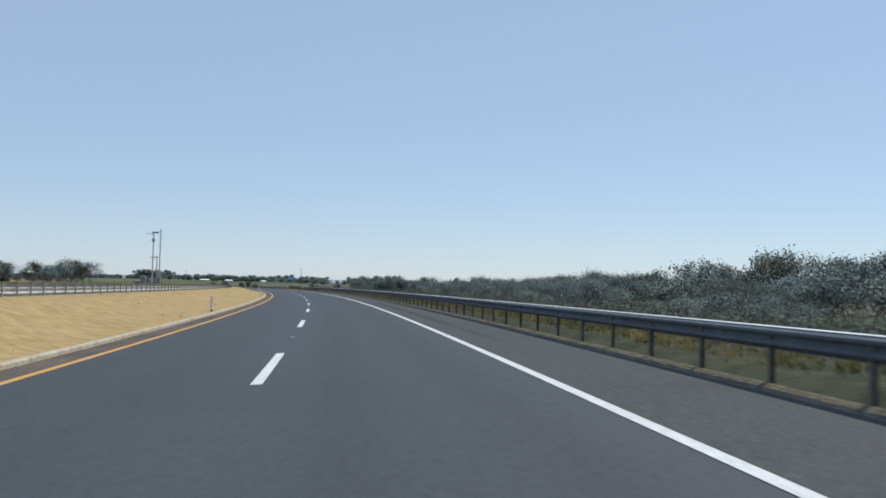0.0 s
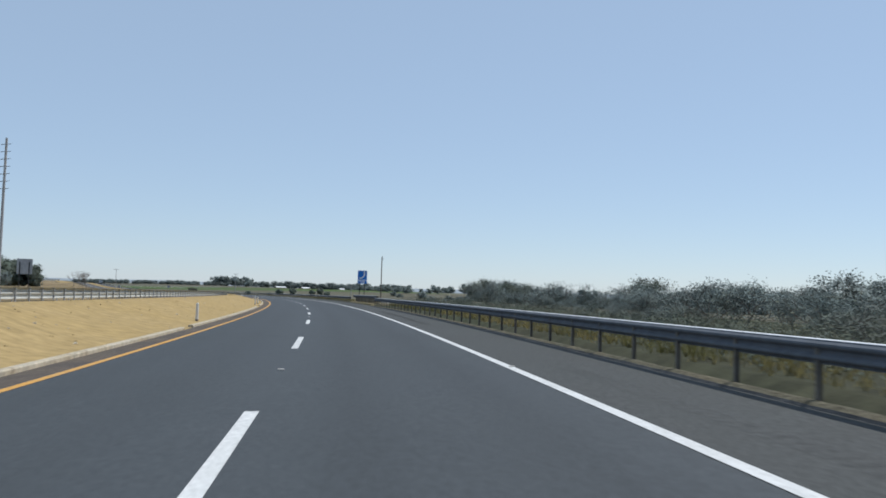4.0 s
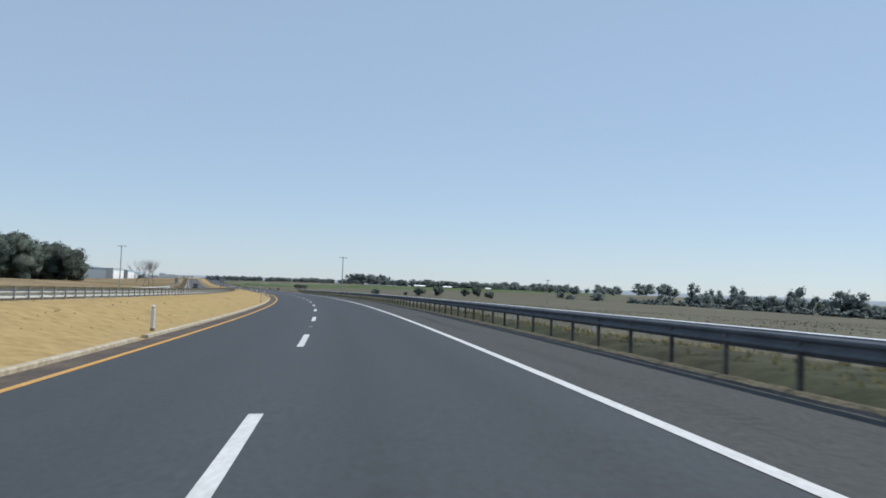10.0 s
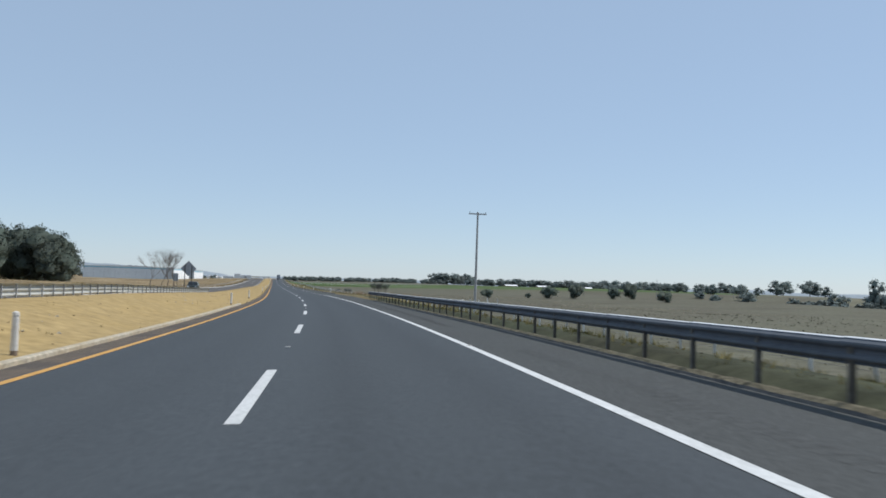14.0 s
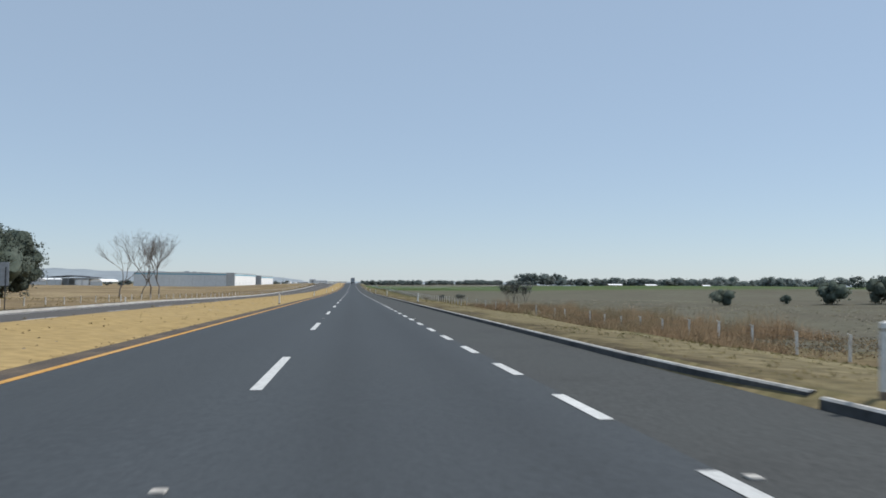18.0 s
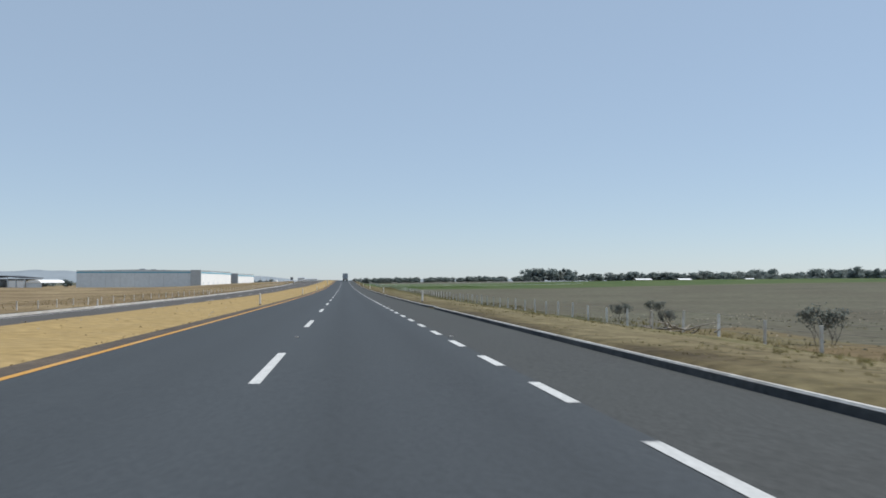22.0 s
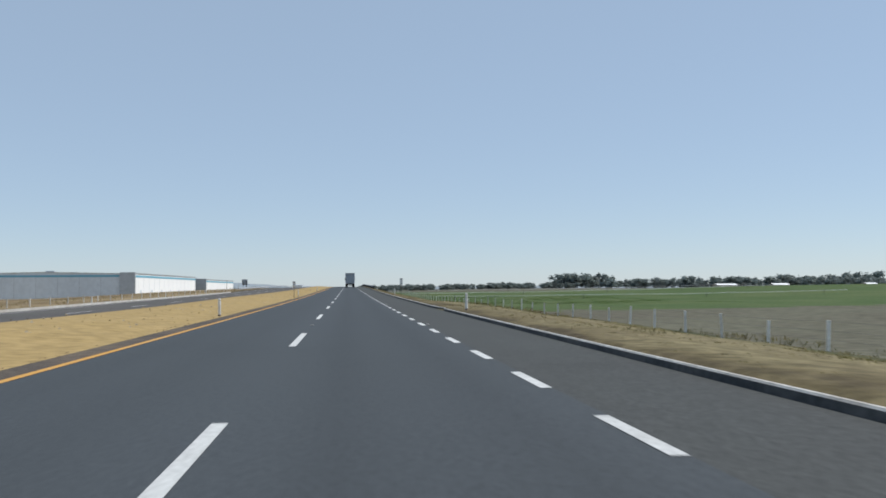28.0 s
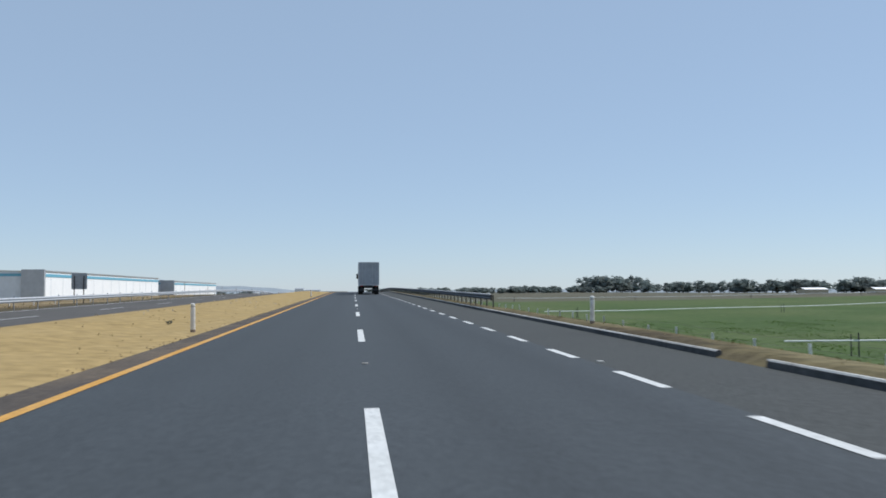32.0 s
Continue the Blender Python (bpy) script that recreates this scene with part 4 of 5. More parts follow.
# across the opposite carriageway
for _s, _l, _h in ((240, -46, 1.35), (246, -51, 1.5), (250, -50, 1.2), (236, -52, 1.1), (262, -58, 1.2), (300, -60, 1.1), (330, -64, 1.0), (352, -60, .9), (390, -70, 1.0), (205, -62, 1.3), (195, -75, 1.2), (150, -60, 1.2), (430, -75, .9)):
    plant(belt[_r.choice((0, 2))], USED, _s, _l, _h * 1.2, wide=1.2)

broad = [full_tree("broadleaf_tree", "tall dense dark green tree at the edge of a brown field", 31 + k, 15.5, 15, leaf_dark, 15, 46, 14, .30, .35, "tall trees", .06) for k in range(2)]
for _s, _l, _h in ((728, -70, 1.2), (750, -82, 1.45), (792, -86, 1.35), (812, -87, 1.3), (745, -100, 1.75), (722, -90, 1.6), (772, -112, 1.5), (800, -126, 1.4), (700, -110, 1.4), (826, -98, 1.35)):
    plant(broad[_r.randint(0, 1)], USED, _s, _l, _h * .95, wide=1.06)

bares = [tree("bare_tree", "tall leafless tree with fine grey branches", 51 + k, 12.5, bare_bark, None, 1, .36, .26, 7, 0, 0, 0, .17, group="bare trees", lean=.3, fork=(2, 3), shrink=.76) for k in range(2)]
for _k, (_s, _l, _h) in enumerate(((757, -43.8, 1.04), (761, -40.8, .95), (758, -38.0, 1.08), (754, -35.4, 1.06))):
    plant(bares[_k % 2], USED, _s, _l, _h, wide=.95)

_FT = "distant green tree in a hazy row beyond the fields"
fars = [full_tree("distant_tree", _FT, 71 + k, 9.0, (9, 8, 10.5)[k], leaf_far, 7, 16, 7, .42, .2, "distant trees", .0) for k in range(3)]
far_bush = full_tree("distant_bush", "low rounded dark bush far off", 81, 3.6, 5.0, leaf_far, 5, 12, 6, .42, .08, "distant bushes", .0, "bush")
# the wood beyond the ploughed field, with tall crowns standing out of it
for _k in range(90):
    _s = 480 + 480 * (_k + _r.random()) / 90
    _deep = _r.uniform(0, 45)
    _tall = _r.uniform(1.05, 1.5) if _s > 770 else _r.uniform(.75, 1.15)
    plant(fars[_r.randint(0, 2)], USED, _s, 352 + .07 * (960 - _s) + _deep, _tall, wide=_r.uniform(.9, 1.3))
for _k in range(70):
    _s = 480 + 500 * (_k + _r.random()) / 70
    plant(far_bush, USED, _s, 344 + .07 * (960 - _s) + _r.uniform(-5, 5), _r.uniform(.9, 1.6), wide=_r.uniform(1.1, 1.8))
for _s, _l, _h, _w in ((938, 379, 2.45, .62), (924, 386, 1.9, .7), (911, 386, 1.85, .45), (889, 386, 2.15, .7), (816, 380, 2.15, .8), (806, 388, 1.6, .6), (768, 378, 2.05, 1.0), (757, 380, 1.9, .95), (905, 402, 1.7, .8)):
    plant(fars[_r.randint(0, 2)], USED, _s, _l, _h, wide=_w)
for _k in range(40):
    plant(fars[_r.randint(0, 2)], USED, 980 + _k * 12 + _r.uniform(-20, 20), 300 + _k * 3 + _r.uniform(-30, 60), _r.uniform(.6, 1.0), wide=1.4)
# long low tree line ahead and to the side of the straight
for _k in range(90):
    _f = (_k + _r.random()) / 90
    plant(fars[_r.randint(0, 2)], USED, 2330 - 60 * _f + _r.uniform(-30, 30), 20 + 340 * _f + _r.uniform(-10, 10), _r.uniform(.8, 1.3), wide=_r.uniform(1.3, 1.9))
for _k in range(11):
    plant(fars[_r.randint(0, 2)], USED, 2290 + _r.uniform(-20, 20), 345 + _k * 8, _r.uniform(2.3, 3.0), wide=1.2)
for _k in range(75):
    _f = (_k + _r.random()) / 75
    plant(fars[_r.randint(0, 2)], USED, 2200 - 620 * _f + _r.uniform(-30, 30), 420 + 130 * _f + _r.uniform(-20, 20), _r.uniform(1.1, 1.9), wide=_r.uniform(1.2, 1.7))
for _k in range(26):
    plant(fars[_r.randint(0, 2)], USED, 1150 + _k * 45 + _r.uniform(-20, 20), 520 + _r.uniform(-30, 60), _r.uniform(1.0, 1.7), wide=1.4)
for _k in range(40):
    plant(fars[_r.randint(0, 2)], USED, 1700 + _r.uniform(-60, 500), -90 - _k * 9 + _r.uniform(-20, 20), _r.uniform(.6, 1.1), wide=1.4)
for _k in range(14):
    plant(fars[_r.randint(0, 2)], USED, 1180 + _r.uniform(-60, 60), -230 - _k * 14, _r.uniform(.7, 1.0), wide=1.4)

broom = [full_tree("field_bush", "dark twiggy bush standing alone in a ploughed field", 91, 2.9, 4.2, leaf_dark, 7, 26, 7, .13, .07, "field bushes", .12, "bush"),
         tree("thorn_bush", "bare twiggy thorn bush beside a wire fence", 92, 2.6, bare_bark, twig_leaf, 4, .42, .4, 4, 2, .30, .09, .045, .3, "bush", .55, group="thorn bushes")]
for _s, _l, _h, _w in ((736, 69, 1.05, 1.05), (747, 87, .66, .8), (739, 92, 1.55, .95), (739, 102, 1.8, .75), (740, 116.6, 1.45, .8), (740, 123, 1.95, .65), (690, 112, 1.2, 1.0)):
    plant(broom[0], USED, _s, _l, _h, wide=_w)
for _s, _l, _h in ((762, 34.3, 1.65), (763, 36.9, 1.6), (770, 20.6, .5), (757, 23, .75), (789, 27, .6), (783, 22, .6), (1084.5, -5.8, .08)):
    plant(broom[1], USED, _s, _l, _h, wide=.9)


def patchy(f, cut):
    return lambda s, l, g: noise.noise((s * f, l * f, 4.0)) > cut


def strew(name, label, category, n, area, high, wide, material, seed, blades=3, keep=None, lean=.5):
    """Many upright blades in tufts over a stretch beside the road; one object."""
    g = np.random.RandomState(seed)
    s0, s1, l0, l1 = area
    verts, faces = [], []
    for k in range(n):
        s, l = g.uniform(s0, s1), l0 + (l1 - l0) * g.uniform(0, 1)
        if keep and not keep(s, l, g):
            continue
        b = at(s, l, ground_z(s, l) - .03)
        h = high * g.uniform(.45, 1.25) * min(max(.75 + .9 * noise.noise((s * .16, l * .3, 2.0)), .35), 1.4)
        for _ in range(blades):
            t = g.uniform(0, 6.28)
            o = Vector((g.normal(0, wide * 2), g.normal(0, wide * 2), 0))
            x = Vector((math.cos(t), math.sin(t), 0)) * wide
            tip = b + o + Vector((g.normal(0, h * lean * .5), g.normal(0, h * lean * .5), h))
            a = len(verts)
            verts += [b + o - x, b + o + x, tip]
            faces.append((a, a + 1, a + 2))
    me = mesh(name, verts, faces, material, smooth=True)
    up = g.normal(0, .4, (len(faces), 3)) + np.array([0, 0, 1.0])
    up /= np.linalg.norm(up, axis=1)[:, None]
    me.normals_split_custom_set_from_vertices(np.repeat(up, 3, axis=0).tolist())
    return tagged(new(name, me), label, category, kind="stuff")


def brush(name, label, n, area, high, size, material, seed, keep=None):
    """A low tangle of small leaves and twigs over a stretch beside the road; one object."""
    g = np.random.RandomState(seed)
    s0, s1, l0, l1 = area
    pts = []
    while len(pts) < n:
        s, l = g.uniform(s0, s1), g.uniform(l0, l1)
        if keep and not keep(s, l, g):
            continue
        top = high * min(max(.7 + .8 * noise.noise((s * .14, l * .22, 6.0)), .2), 1.3)
        pts.append(at(s, l, ground_z(s, l) + top * g.uniform(0, 1) ** .7))
    me = foliage(name, random.Random(seed), pts, 6, .26, size, material, hearts=[p - Vector((0, 0, 1)) for p in pts])
    return tagged(new(name, me), label, "brush", kind="stuff")


_open = lambda s, l, g: not (197 < s < 240 and l < 23) and not (s > 235 and l < 21)
brush("thicket", "dense grey-brown brushwood under roadside trees", 14000, (-25, 330, 10.5, 30), 1.15, .036, twig_leaf, 3, _open)
brush("thicket", "dark green undergrowth behind a crash barrier", 14000, (-25, 330, 11.0, 30), 1.5, .036, undergrowth, 4, _open)
brush("thicket", "low olive brush behind a crash barrier", 26000, (-25, 197, 6.8, 11.8), .70, .031, undergrowth, 15)
strew("dry_weeds", "brown dry weeds standing behind a crash barrier", "grass", 14000, (-25, 197, 6.6, 10.5), .36, .009, verge_grass, 33, 5, patchy(.16, -.35), .5)
brush("weeds", "grey-brown weeds and dry stalks along a wire fence", 4200, (560, 718, 18.6, 30), .75, .07, red_grass, 18, patchy(.045, -.05))
strew("thicket", "tall brown weeds along a wire fence", "grass", 9000, (590, 718, 18.5, 29), .85, .02, red_grass, 16, 5, lambda s, l, g: noise.noise((s * .045, l * .1, 9.0)) > .0, .7)
strew("dry_grass", "dry straw-coloured grass along the foot of a crash barrier", "grass", 9000, (-25, 575, 6.3, 8.8), .11, .012, verge_grass, 5, 3, patchy(.35, -.2))
strew("dry_grass", "olive and straw-coloured grass behind a crash barrier", "grass", 26000, (-25, 530, 6.5, 14), .20, .016, verge_grass, 31, 4, lambda s, l, g: not (197 < s < 234) and noise.noise((s * .2, l * .3, 4.0)) > -.25, .7)
strew("dry_grass", "low olive and straw-coloured grass on the verge", "grass", 60000, (530, 1130, 6.5, 20.5), .07, .02, verge_grass, 6, 3, lambda s, l, g: noise.noise((s * .25, l * .25, 4.0)) > -.4 and (s < 1028 and l < 15 or s < 1000 or l < 9))
strew("dry_grass", "pale dry grass on the verge", "grass", 9000, (530, 1130, 6.3, 14), .08, .014, dry_grass, 7, 3, lambda s, l, g: noise.noise((s * .2, l * .2, 4.0)) > .02 and (s < 1028 or l < 9))
strew("tall_grass", "tall reddish brown dry grass beside a wire fence", "grass", 4600, (636, 702, 20.5, 32), 1.4, .012, red_grass, 8, 9, patchy(.11, -.05), .5)
strew("weeds", "brown weeds along the line of a wire fence", "grass", 5200, (545, 985, 19.5, 22.5), .30, .02, verge_grass, 9, 3, patchy(.12, -.05), .8)
strew("median_tufts", "sparse dry tufts on the sandy median", "grass", 3600, (-25, 1130, -9.8, -4.6), .10, .014, dry_grass, 10, 4, patchy(.3, .05))
strew("left_weeds", "brown dry weeds beyond the opposite carriageway", "grass", 9000, (560, 1130, -46, -22), .22, .02, dry_grass, 12, 3, patchy(.05, -.15), .6)
strew("left_weeds", "straw-coloured weeds beyond the opposite carriageway", "grass", 6000, (560, 1250, -60, -22), .28, .03, dry_grass, 13, 3, patchy(.06, -.1), .6)
brush("weeds", "straw-coloured weeds along a fence beside a green crop", 1500, (985, 1050, 12.5, 18.2), .55, .06, dry_grass, 19, patchy(.12, -.1))
strew("field_stubble", "low dry stubble in a ploughed field", "grass", 11000, (560, 790, 22, 90), .10, .03, verge_grass, 17, 3, patchy(.06, -.1), .9)
strew("crop_rows", "short bright green crop standing in a field", "crop", 34000, (1044, 1130, 9.5, 60), .09, .022, crop_leaf, 14, 3, None, .7)


def clods(name, label, n, area, size, material, seed, keep=None):
    g = np.random.RandomState(seed)
    s0, s1, l0, l1 = area
    verts, faces = [], []
    for k in range(n):
        s, l = g.uniform(s0, s1), g.uniform(l0, l1)
        if keep and not keep(s, l, g):
            continue
        b = at(s, l, ground_z(s, l))
        r = size * g.uniform(.4, 1.5)
        a = len(verts)
        for q in ((1, 0, 0), (-.5, .87, 0), (-.5, -.87, 0), (0, 0, .75), (0, 0, -.5)):
            verts.append(b + Vector((q[0] * r * g.uniform(.7, 1.3), q[1] * r * g.uniform(.7, 1.3), q[2] * r)))
        faces += [(a, a + 1, a + 3), (a + 1, a + 2, a + 3), (a + 2, a, a + 3), (a + 1, a, a + 4), (a + 2, a + 1, a + 4), (a, a + 2, a + 4)]
    return tagged(new(name, mesh(name, verts, faces, material)), label, "stones", kind="stuff")


clods("clods", "small sandy clods on the median bank", 2600, (-25, 1130, -9.4, -4.6), .03, dark_clod, 21, patchy(.12, -.05))
clods("stones", "pale stones strewn over the sandy median", 1300, (-25, 1130, -9.4, -4.6), .05, pale_concrete, 28, patchy(.09, .0))
clods("clods", "loose pale stones and clods in a ploughed field", 4200, (335, 580, 13, 60), .06, berm_soil, 22)
clods("clods", "pale stones scattered over a ploughed field", 5200, (575, 800, 22, 85), .07, pale_concrete, 27, patchy(.08, -.15))
clods("clods", "brown clods in a ploughed field", 7000, (335, 790, 22, 70), .09, field_soil, 23)
clods("gravel", "pale gravel along the edge of the shoulder", 3500, (-25, 575, 5.9, 7.0), .022, berm_soil, 24)
clods("gravel", "brown grit along the edge of the asphalt", 3500, (515, 1130, -4.4, -3.95), .025, dirt_patch, 25)


# ---- wire fence ----
def fence_l(s):
    return float(np.interp(s, (690, 716, 745, 860, 985, 1045), (22.4, 18.4, 18.6, 19.6, 19.3, 17.4))) + .15 * math.sin(s * .05)


def wire_fence(s0, s1, gap):
    t = thing("wire_fence", "wire fence with pale concrete posts along the fields", "fence", spot((s0 + s1) / 2, fence_l((s0 + s1) / 2), -1.4))
    inv = t.matrix_basis.inverted()
    bm = bmesh.new()
    box(bm, -.055, .055, -.055, .055, -.4, 1.25, .012)
    me = bake("post", bm, fence_conc)
    bm = bmesh.new()
    box(bm, -.055, .055, -.055, .055, -.4, 1.25, .012)
    tube(bm, (0, 0, 1.18), (-.14, 0, 1.30), .034, .028, 6)
    bent = bake("post", bm, fence_conc)
    k = s0
    tops = []
    while k < s1:
        l = fence_l(k)
        z = ground_z(k, l)
        lean = Matrix.Rotation(radians(random.gauss(0, 1.6)), 4, "X") @ Matrix.Rotation(radians(random.gauss(0, 1.6)), 4, "Y")
        if not (655 < k < 690 and random.random() < .3):
            part("post", bent if k < 650 else me, t, inv @ spot(k, l, z) @ lean @ Matrix.Diagonal((1, 1, random.uniform(.9, 1.06) * (.95 if k < 1030 else .85), 1)))
        tops.append((k, l, z))
        k += gap * random.uniform(.96, 1.04)
    for h in (.45, .8, 1.15):
        segs = [(inv @ at(a[0], a[1], a[2] + h), inv @ at(b[0], b[1], b[2] + h), .006, .006) for a, b in zip(tops, tops[1:])]
        part("wire", limb_mesh("wire", segs, wire, 3), t)


wire_fence(548, 1290, 4.5)


def stake_row(s0, s1):
    """Short pale stakes behind the crash barrier."""
    t = thing("stake_fence", "row of short pale stakes with one wire behind a crash barrier", "fence", seated((s0 + s1) / 2, 9.2))
    inv = t.matrix_basis.inverted()
    me = box_mesh("stake", fence_conc, -.03, .03, -.03, .03, -.3, .62, .008)
    k, tops = s0, []
    while k < s1:
        l = 9.2 + .12 * math.sin(k * .4)
        z = ground_z(k, l)
        part("stake", me, t, inv @ spot(k, l, z) @ Matrix.Rotation(radians(random.gauss(0, 3)), 4, "X") @ Matrix.Rotation(radians(random.gauss(0, 3)), 4, "Y") @ Matrix.Diagonal((1, 1, random.uniform(.8, 1.1), 1)))
        tops.append((k, l, z + .4))
        k += 1.9 * random.uniform(.85, 1.15)
    part("wire", limb_mesh("wire", [(inv @ at(*a), inv @ at(*b), .004, .004) for a, b in zip(tops, tops[1:])], wire, 3), t)


stake_row(350, 528)


def left_fence(s0, s1):
    """The low white kerb posts along the opposite carriageway's far side."""
    t = thing("wire_fence", "low fence of short pale posts beyond the opposite carriageway", "fence", spot((s0 + s1) / 2, -26, 0))
    inv = t.matrix_basis.inverted()
    bm = bmesh.new()
    box(bm, -.045, .045, -.045, .045, -.4, .75, .01)
    me = bake("post", bm, fence_conc)
    k = s0
    pts = []
    while k < s1:
        part("post", me, t, inv @ spot(k, -26, ground_z(k, -26)))
        pts.append(k)
        k += 5.0
    for h in (.35, .65):
        segs = [(inv @ at(a, -26, ground_z(a, -26) + h), inv @ at(b, -26, ground_z(b, -26) + h), .006, .006) for a, b in zip(pts, pts[1:])]
        part("wire", limb_mesh("wire", segs, wire, 3), t)


left_fence(560, 1150)
kerb_left = tagged(new("kerb", sweep("kerb", 540, 1085, 6, [(-20.60, -.1), (-20.58, .15), (-20.5, .16), (-20.42, .15), (-20.40, -.1)], concrete, zoff=other_z)), "pale kerb along the far edge of the opposite carriageway", "kerb", "kerbs", "structure")


# ---- drain box in the gap between the barriers ----
def drain_box():
    t = thing("drain_box", "grey concrete drain box with rusty bar ends on top", "drain box", spot(203.6, 6.95, -.1))
    bm = bmesh.new()
    box(bm, -.45, .45, -.72, .72, -.35, .24, .03)
    part("body", bake("body", bm, concrete), t)
    part("lid", box_mesh("lid", pale_concrete, -.5, .5, -.77, .77, .24, .29, .015), t, label="pale concrete lid")
    for k in range(6):
        x, y = (-.25, -.05, .2)[k % 3], (-.2, .25)[k // 3]
        part("bar_end", tube_mesh("bar_end", post_steel, (x, y, .28), (x + .02, y, .42), .015, .015, 6), t)


drain_box()
thing("flat_slab", "flat pale concrete slab lying in dry grass", "slab", seated(213.5, 9.2), data=box_mesh("flat_slab", pale_concrete, -.8, .8, -1.1, 1.1, -.06, .07, .02))
thing("white_pipe", "thin white pipe lying on the ground behind a barrier", "pipe", seated(232, 10.5), data=tube_mesh("white_pipe", pipe_white, (-.4, -8, .08), (.4, 8, .08), .06, .06, 8))


# ---- branches cut and left by the fence ----
def brush_pile(s, l, seed):
    rng = random.Random(seed)
    t = thing("branch_pile", "pile of cut dead branches on the grass verge", "branches", seated(s, l))
    for k in range(22):
        p = Vector((rng.gauss(0, .5), rng.gauss(0, 1.6), rng.uniform(.02, .35)))
        d = Vector((rng.gauss(0, .5), rng.gauss(0, 1), rng.gauss(0.05, .16))) * rng.uniform(.8, 1.8)
        q = p + d * .55
        e = q + d * .45 + Vector((rng.gauss(0, .12), rng.gauss(0, .12), rng.gauss(0, .06)))
        part("branch", limb_mesh("branch", [(p, q, .045, .034), (q, e, .034, .018)], dead_wood), t)


brush_pile(759, 16.2, 3)


# ---- irrigation ----
def irrigation_line(s, l0, l1, label, slant=.06):
    t = thing("irrigation_line", label, "irrigation pipe", seated(s, (l0 + l1) / 2), "irrigation lines")
    inv = t.matrix_basis.inverted()
    k = l0
    pts = []
    while k <= l1:
        pts.append(at(s + (k - l0) * slant, k, ground_z(s + (k - l0) * slant, k) + .75))
        k += 9.0
    for a, b in zip(pts, pts[1:]):
        part("pipe", tube_mesh("pipe", pipe_white, inv @ a, inv @ b, .04, .04, 8), t)
    for p in pts[:-1:3]:
        q = inv @ (p + (pts[1] - pts[0]) * .4)
        part("stand", tube_mesh("stand", dark_metal, (q.x, q.y, q.z + .35), (q.x, q.y, q.z - 1.0), .03, .035, 6), t, label="dark stand")
        part("stand", tube_mesh("stand", dark_metal, (q.x, q.y + .6, q.z + .25), (q.x, q.y + .6, q.z - 1.0), .025, .03, 6), t, label="dark stand")


irrigation_line(1094, 19.0, 115, "white irrigation pipe on dark stands over a green crop", .04)
irrigation_line(1136, 17.6, 150, "long white irrigation pipe across a green crop", .44)
irrigation_line(1235, 30, 160, "white irrigation pipe far across a field")


# ---- buildings ----
def absolute(s, l, z):
    p = at(s, l)
    return Matrix.Translation((p.x, p.y, z + road_z(1023) + .7)) @ Matrix.Rotation(heading(s), 4, "Z")


def warehouse(s0, s1, l_road, width, base, eave, ridge, label):
    """A long low shed: x to the road, y along it."""
    t = thing("warehouse", label, "warehouse", absolute(s0, l_road, base), "warehouses")
    L, W = s1 - s0, width
    bm = bmesh.new()
    box(bm, -.3, 0, 0, L, -2, eave)
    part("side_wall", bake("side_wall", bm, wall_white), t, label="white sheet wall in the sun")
    # gable greyed and blued against the side wall: its shade is in the cladding colour
    bm = bmesh.new()
    v = [bm.verts.new(q) for q in ((-W, 0, -2), (0, 0, -2), (0, 0, eave), (-W / 2, 0, ridge), (-W, 0, eave))]
    f = bm.faces.new(v)
    r = bmesh.ops.extrude_face_region(bm, geom=[f])
    bmesh.ops.translate(bm, vec=(0, .3, 0), verts=[x for x in r["geom"] if isinstance(x, bmesh.types.BMVert)])
    part("end_wall", bake("end_wall", bm, wall_grey), t, label="sheet gable wall greyed as in shade")
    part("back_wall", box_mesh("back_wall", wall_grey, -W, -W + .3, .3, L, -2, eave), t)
    bm = bmesh.new()
    for a, b in (((.4, eave - .05), (-W / 2, ridge + .05)), ((-W / 2, ridge + .05), (-W - .4, eave - .05))):
        q = [bm.verts.new((x, y, z)) for (x, z) in (a, b) for y in (-.4, L + .4)]
        bm.faces.new((q[0], q[1], q[3], q[2]))
    part("roof", bake("roof", bm, roof_grey), t)
    part("trim", box_mesh("trim", trim_blue, 0, .12, 0, L, eave - 1.9, eave - .9), t, label="pale blue stripe")
    part("gutter", box_mesh("gutter", roof_grey, .0, .35, -.3, L + .3, eave - .1, eave + .25), t)
    k = 6.0
    while k < L:
        part("seam", box_mesh("seam", wall_grey, 0, .06, k - .06, k + .06, -1, eave - 1.9), t)
        k += 12.0
    k = 10.0
    while k < L - 12:
        d = part("dock_door", box_mesh("dock_door", wall_grey, -.02, .10, k, k + 3.4, 0, 4.0), t)
        k += 24.0
    k = -6.0
    while k > -W:
        part("seam", box_mesh("seam", roof_grey, k - .06, k + .06, -.05, 0, -1, eave - .2), t)
        k -= 10.0
    part("corner_block", box_mesh("corner_block", roof_grey, -7, .3, -1.2, 0, -2, eave + .5), t, label="darker grey corner block")
    part("end_trim", box_mesh("end_trim", trim_blue, -W, -7, -.1, 0, eave - 1.7, eave - .8), t)
    for k in range(5):
        part("roof_vent", box_mesh("roof_vent", roof_grey, -W / 2 - 2, -W / 2 + 2, 10 + k * (L - 20) / 4, 13 + k * (L - 20) / 4, ridge - .4, ridge + .8), t)
    return t


warehouse(1351, 1516, -101.5, 86, -4.4, 12.2, 12.9, "long grey and white warehouse with a pale blue stripe")
warehouse(1538, 1681, -98.0, 60, -4.6, 11.2, 12.6, "long white warehouse with a pale blue stripe, farther along")


